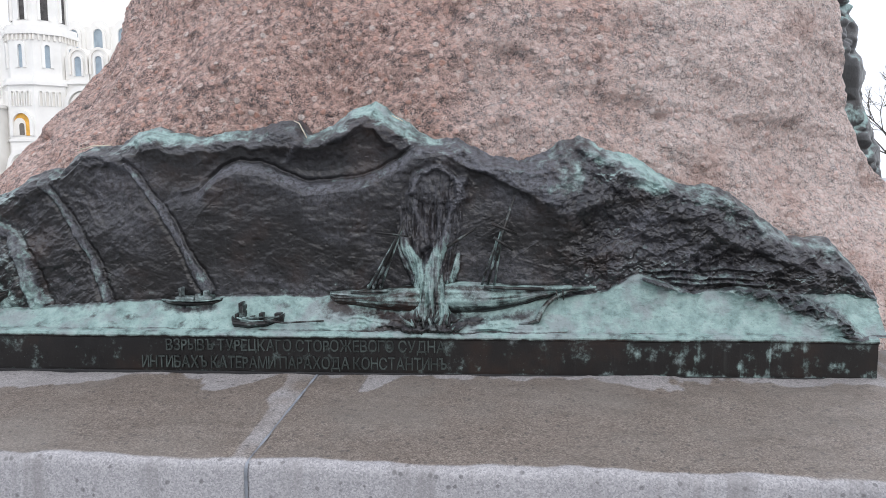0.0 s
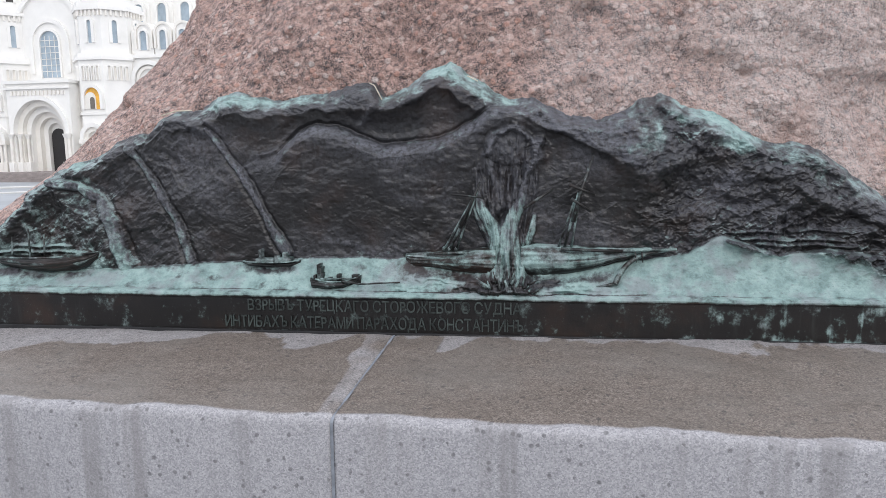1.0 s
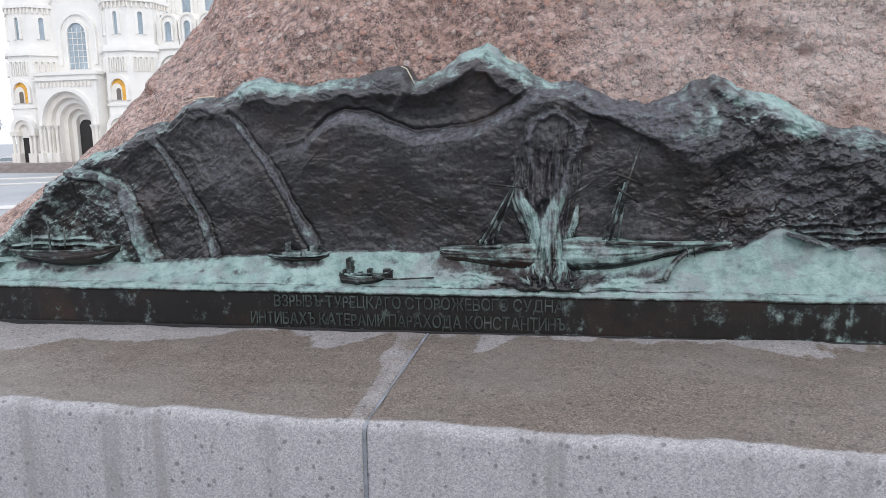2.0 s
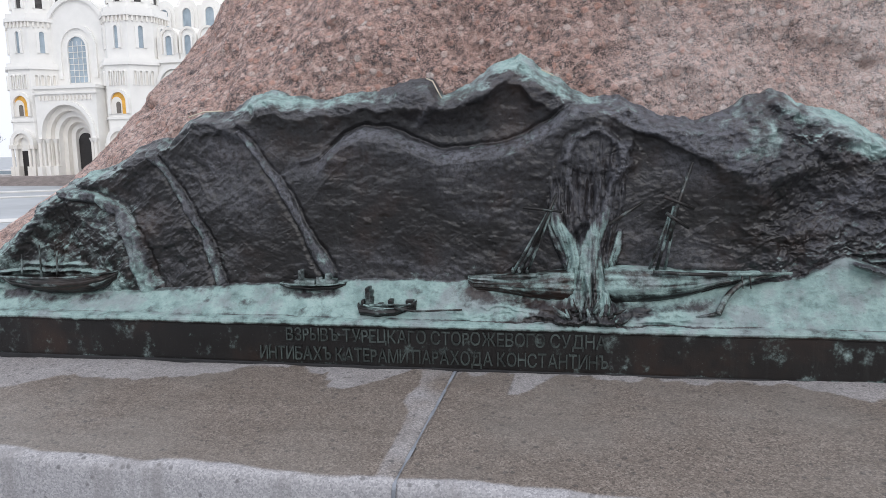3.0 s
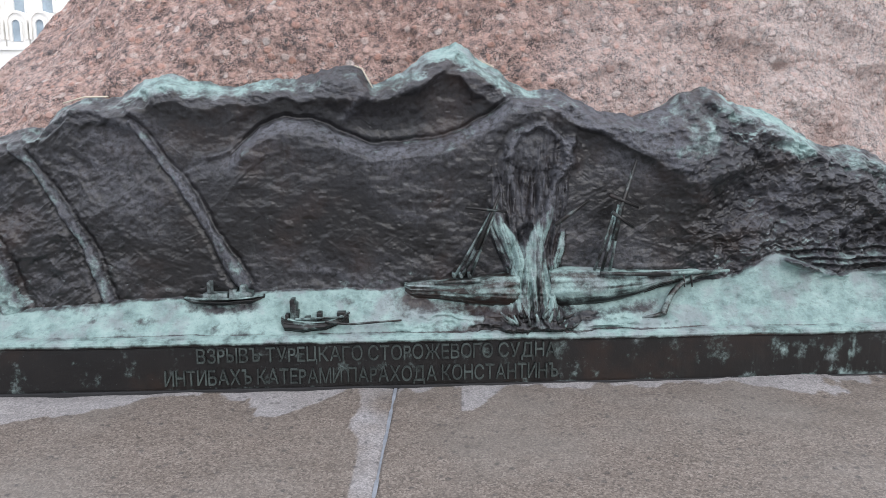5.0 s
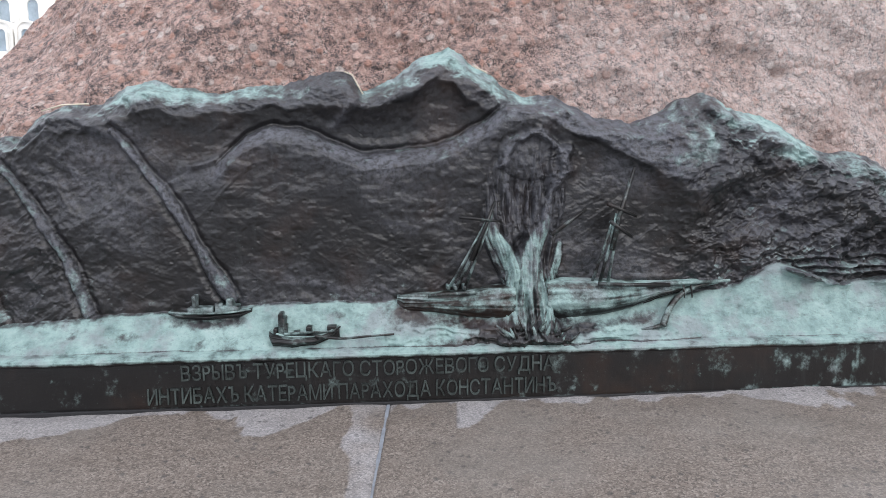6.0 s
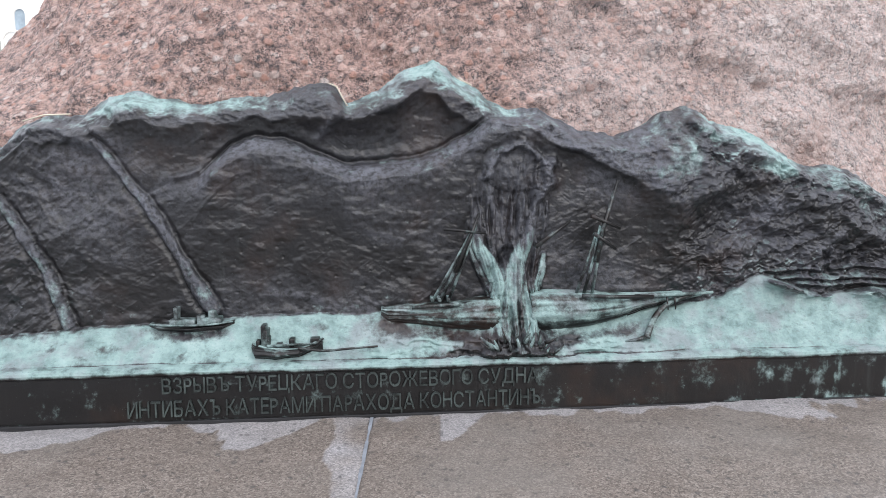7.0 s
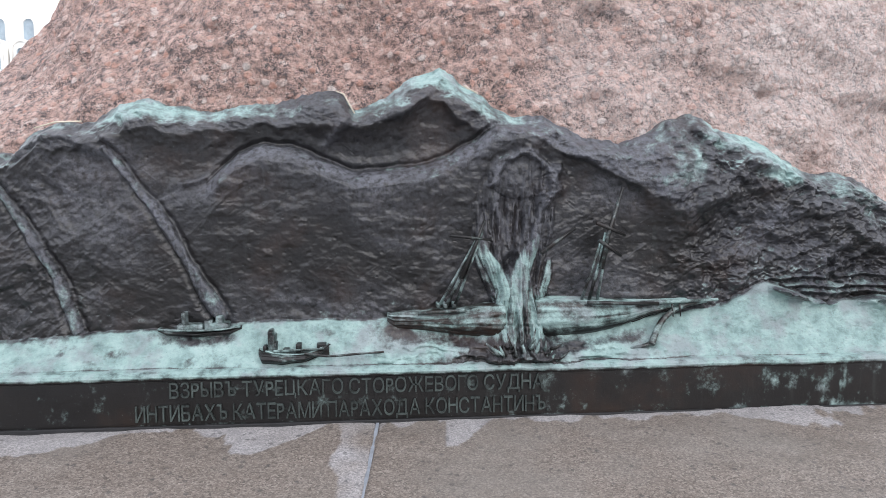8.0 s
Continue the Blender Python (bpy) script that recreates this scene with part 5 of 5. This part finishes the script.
            bm = hood_bm(bmesh.new(), 0, 1.2, 1.92, 5.4 + Z0, -ap - 0.6, -ap + 0.1, 0.2)
            bm.transform(m)
            part("inner_arch", bm, LIME_DIM, porch)
            bm = box(bmesh.new(), -0.85, 0.85, -ap - 0.08, -ap + 0.1, Z0, 4.3 + Z0)
            bm.transform(m)
            part("door", bm, DOOR_DARK, porch)
            for x in (-2.3, -1.4, 1.4, 2.3):
                bm = prism_bm(bmesh.new(), x, -ap - 0.75, 0.26, 1.6 + Z0, 4.6 + Z0, 10)
                box(bm, x - 0.42, x + 0.42, -ap - 1.15, -ap, Z0, 1.6 + Z0)
                box(bm, x - 0.42, x + 0.42, -ap - 1.15, -ap, 4.6 + Z0, 5.3 + Z0)
                bm.transform(m)
                part("porch_column", bm, LIME_DIM, porch)


church_tower(-10.3)
church_tower(10.3)
# side wing and drum behind the right-hand tower
church_box("wing", 15.6, 34.0, 0.2, 40, 0, 19.0)
church_box("upper_wing", 15.6, 34.0, 0.8, 40, 19.0, 23.0)
part("wing_cornice", box(bmesh.new(), 15.6, 34.0, -0.3, 1.0, 18.6 + Z0, 19.1 + Z0), LIME, cathedral)
for cx in (19.2, 27.0):
    part("wing_arch", hood_bm(bmesh.new(), cx, 2.7, 3.4, 14.8 + Z0, -0.5, 0.3, 3.0), LIME, cathedral)
    part("inner_arch", hood_bm(bmesh.new(), cx, 2.0, 2.5, 14.8 + Z0, -0.2, 0.3, 3.0), LIME_DIM, cathedral)
for k in range(4):
    cx = 18.4 + 3.8 * k
    part("wing_gable", arch_bm(bmesh.new(), cx, 3.5, 19.0 + Z0, 24.4 + Z0, 0.4, 6.0), LIME, cathedral)
    part("gable_moulding", hood_bm(bmesh.new(), cx, 1.35, 1.75, 22.65 + Z0, 0.1, 0.5, 2.5), LIME_DIM, cathedral)
    window_on(cathedral, cx, 1.3, 19.9 + Z0, 23.0 + Z0, 0.35, GLASS_DULL, 0.3)
for k in range(4):
    cx = 8.9 + 5.0 * k
    part("drum_gable", arch_bm(bmesh.new(), cx, 4.4, 25.0 + Z0, 31.6 + Z0, 13.8, 20.0), LIME, cathedral)
    window_on(cathedral, cx, 1.9, 26.4 + Z0, 30.0 + Z0, 13.7, GLASS_DULL, 0.5)
church_box("drum_base", 8.0, 30.0, 14.0, 46, 24.0, 30.5)
part("great_dome", prism_bm(bmesh.new(), 16, 34, 16.5, 30.0 + Z0, 38 + Z0, 24, 12.0), LIME_DIM, cathedral)
part("dome_cap", prism_bm(bmesh.new(), 16, 34, 12.0, 38.0 + Z0, 44 + Z0, 24, 3.0), LIME_DIM, cathedral)


# ---------- square ----------
def strip_between(name, label, d, thick, high, mat, az=-37.0, long=60.0):
    ob = part(name, box(bmesh.new(), -long, long, 0, thick, 0.0, high, 0.02), mat)
    ob.matrix_world = pose(d * math.sin(radians(az)), d * math.cos(radians(az)), GROUND, 0, 0, -az)
    return tagged(ob, label, "kerb", kind="structure")


strip_between("kerb", "pale granite kerb along the square", 66, 1.2, 0.12, KERB)
strip_between("kerb", "pale granite kerb along the square", 58, 0.8, 0.10, KERB)
strip_between("kerb", "pale strip of paving stones", 37, 2.0, 0.03, KERB)


def bare_tree(at, tall, seed):
    """A leafless tree: a tapered trunk, limbs and several orders of twigs."""
    rnd = random.Random(seed)
    tree = thing("bare_tree", "leafless tree with thin grey-brown twigs", "tree", "bare trees on the square", at=at)
    segs = {0: [], 1: []}

    def grow(p, d, length, r, depth):
        q = p + d * length
        mid = p + d * length * 0.5 + Vector((rnd.uniform(-1, 1), rnd.uniform(-1, 1), 0)) * length * 0.05
        segs[0 if depth == 0 else 1].append(((p, mid, q), (r, r * 0.85, r * 0.65), 6 if depth < 2 else 3))
        if depth == 5:
            return
        for k in range(3 if depth < 3 else 2 + (rnd.random() < 0.5)):
            ang = rnd.uniform(0, 6.28)
            spread = rnd.uniform(0.3, 0.75)
            side = d.orthogonal().normalized()
            side.rotate(Matrix.Rotation(ang, 3, d))
            nd = (d * math.cos(spread) + side * math.sin(spread) + Vector((0, 0, 0.12))).normalized()
            grow(p + d * length * rnd.uniform(0.65, 1.0), nd, length * rnd.uniform(0.55, 0.78), r * 0.58, depth + 1)

    grow(Vector((0, 0, 0)), Vector((0, 0, 1)), tall * 0.28, tall * 0.010, 0)
    for key, name in ((0, "trunk"), (1, "crown")):
        big = bmesh.new()
        for pts, radii, sides in segs[key]:
            t = tube(pts, radii, sides)
            tmp = bpy.data.meshes.new("tmp")
            t.to_mesh(tmp)
            t.free()
            big.from_mesh(tmp)
            bpy.data.meshes.remove(tmp)
        part(name, big, BARK, tree)
    return tree


def polar(az, d, z=GROUND):
    return (d * math.sin(radians(az)), d * math.cos(radians(az)), z)


for k, (az, d, h) in enumerate(((-41.4, 92, 9.5), (-42.6, 86, 10.0), (-43.8, 90, 9.0), (-45.5, 84, 10.0), (-43.2, 100, 10.5), (-41.9, 104, 9.5), (-44.6, 98, 10.0))):
    bare_tree(polar(az, d), h, 10 + k)
bare_tree(polar(30.0, 46), 13.0, 31)
bare_tree(polar(31.8, 56), 15.0, 32)


def parked_car(at, turn):
    car = thing("parked_car", "white estate car parked by the steps", "car", at=at, turn=turn)
    bm = bmesh.new()
    prof = [(-2.1, 0.35), (-2.1, 0.8), (-1.3, 0.92), (-0.7, 1.42), (1.2, 1.45), (1.95, 0.95), (2.1, 0.85), (2.1, 0.35)]
    f = [bm.verts.new((x, -0.85, z)) for x, z in prof]
    g = [bm.verts.new((x, 0.85, z)) for x, z in prof]
    bm.faces.new(f)
    bm.faces.new(g[::-1])
    for k in range(len(prof)):
        q = (k + 1) % len(prof)
        bm.faces.new((f[q], f[k], g[k], g[q]))
    bmesh.ops.bevel(bm, geom=bm.edges[:], offset=0.06, segments=2, affect="EDGES")
    part("body", bm, simple("white_car_paint", (0.75, 0.76, 0.78), 0.3, 0, 0.05), car, smooth=False)
    for y in (-0.86, 0.86):
        bm = bmesh.new()
        vs = [bm.verts.new((x, y, z)) for x, z in ((-1.1, 0.97), (1.5, 0.97), (1.1, 1.33), (-0.65, 1.33))]
        f2 = bmesh.ops.extrude_face_region(bm, geom=[bm.faces.new(vs)])
        for e in f2["geom"]:
            if isinstance(e, bmesh.types.BMVert):
                e.co.y *= 0.99
        part("side_window", bm, GLASS_DULL, car)
        for x in (-1.35, 1.3):
            t = tube(((x, y * 0.80, 0.32), (x, y * 1.01, 0.32)), 0.32, 16)
            wheel = part("wheel", t, DOOR_DARK, car)
            part("rim", tube(((x, y * 1.0, 0.32), (x, y * 1.03, 0.32)), 0.19, 12), KERB, wheel)
    return car


parked_car(polar(-40.6, 92), 37)


# unseen plain walls that close the place, added to darken what the bronze reflects
for name, x0, x1, y0, y1 in (("wall_south", -60, 60, -46, -44), ("wall_east", 62, 64, -44, 10)):
    ob = part(name, box(bmesh.new(), x0, x1, y0, y1, GROUND, 13.0), simple("dull_render", (0.20, 0.19, 0.175), 0.9, 0, 0.2, 0.3))
    tagged(ob, "unseen plain wall added to dim reflections of the horizon", "wall", kind="structure")
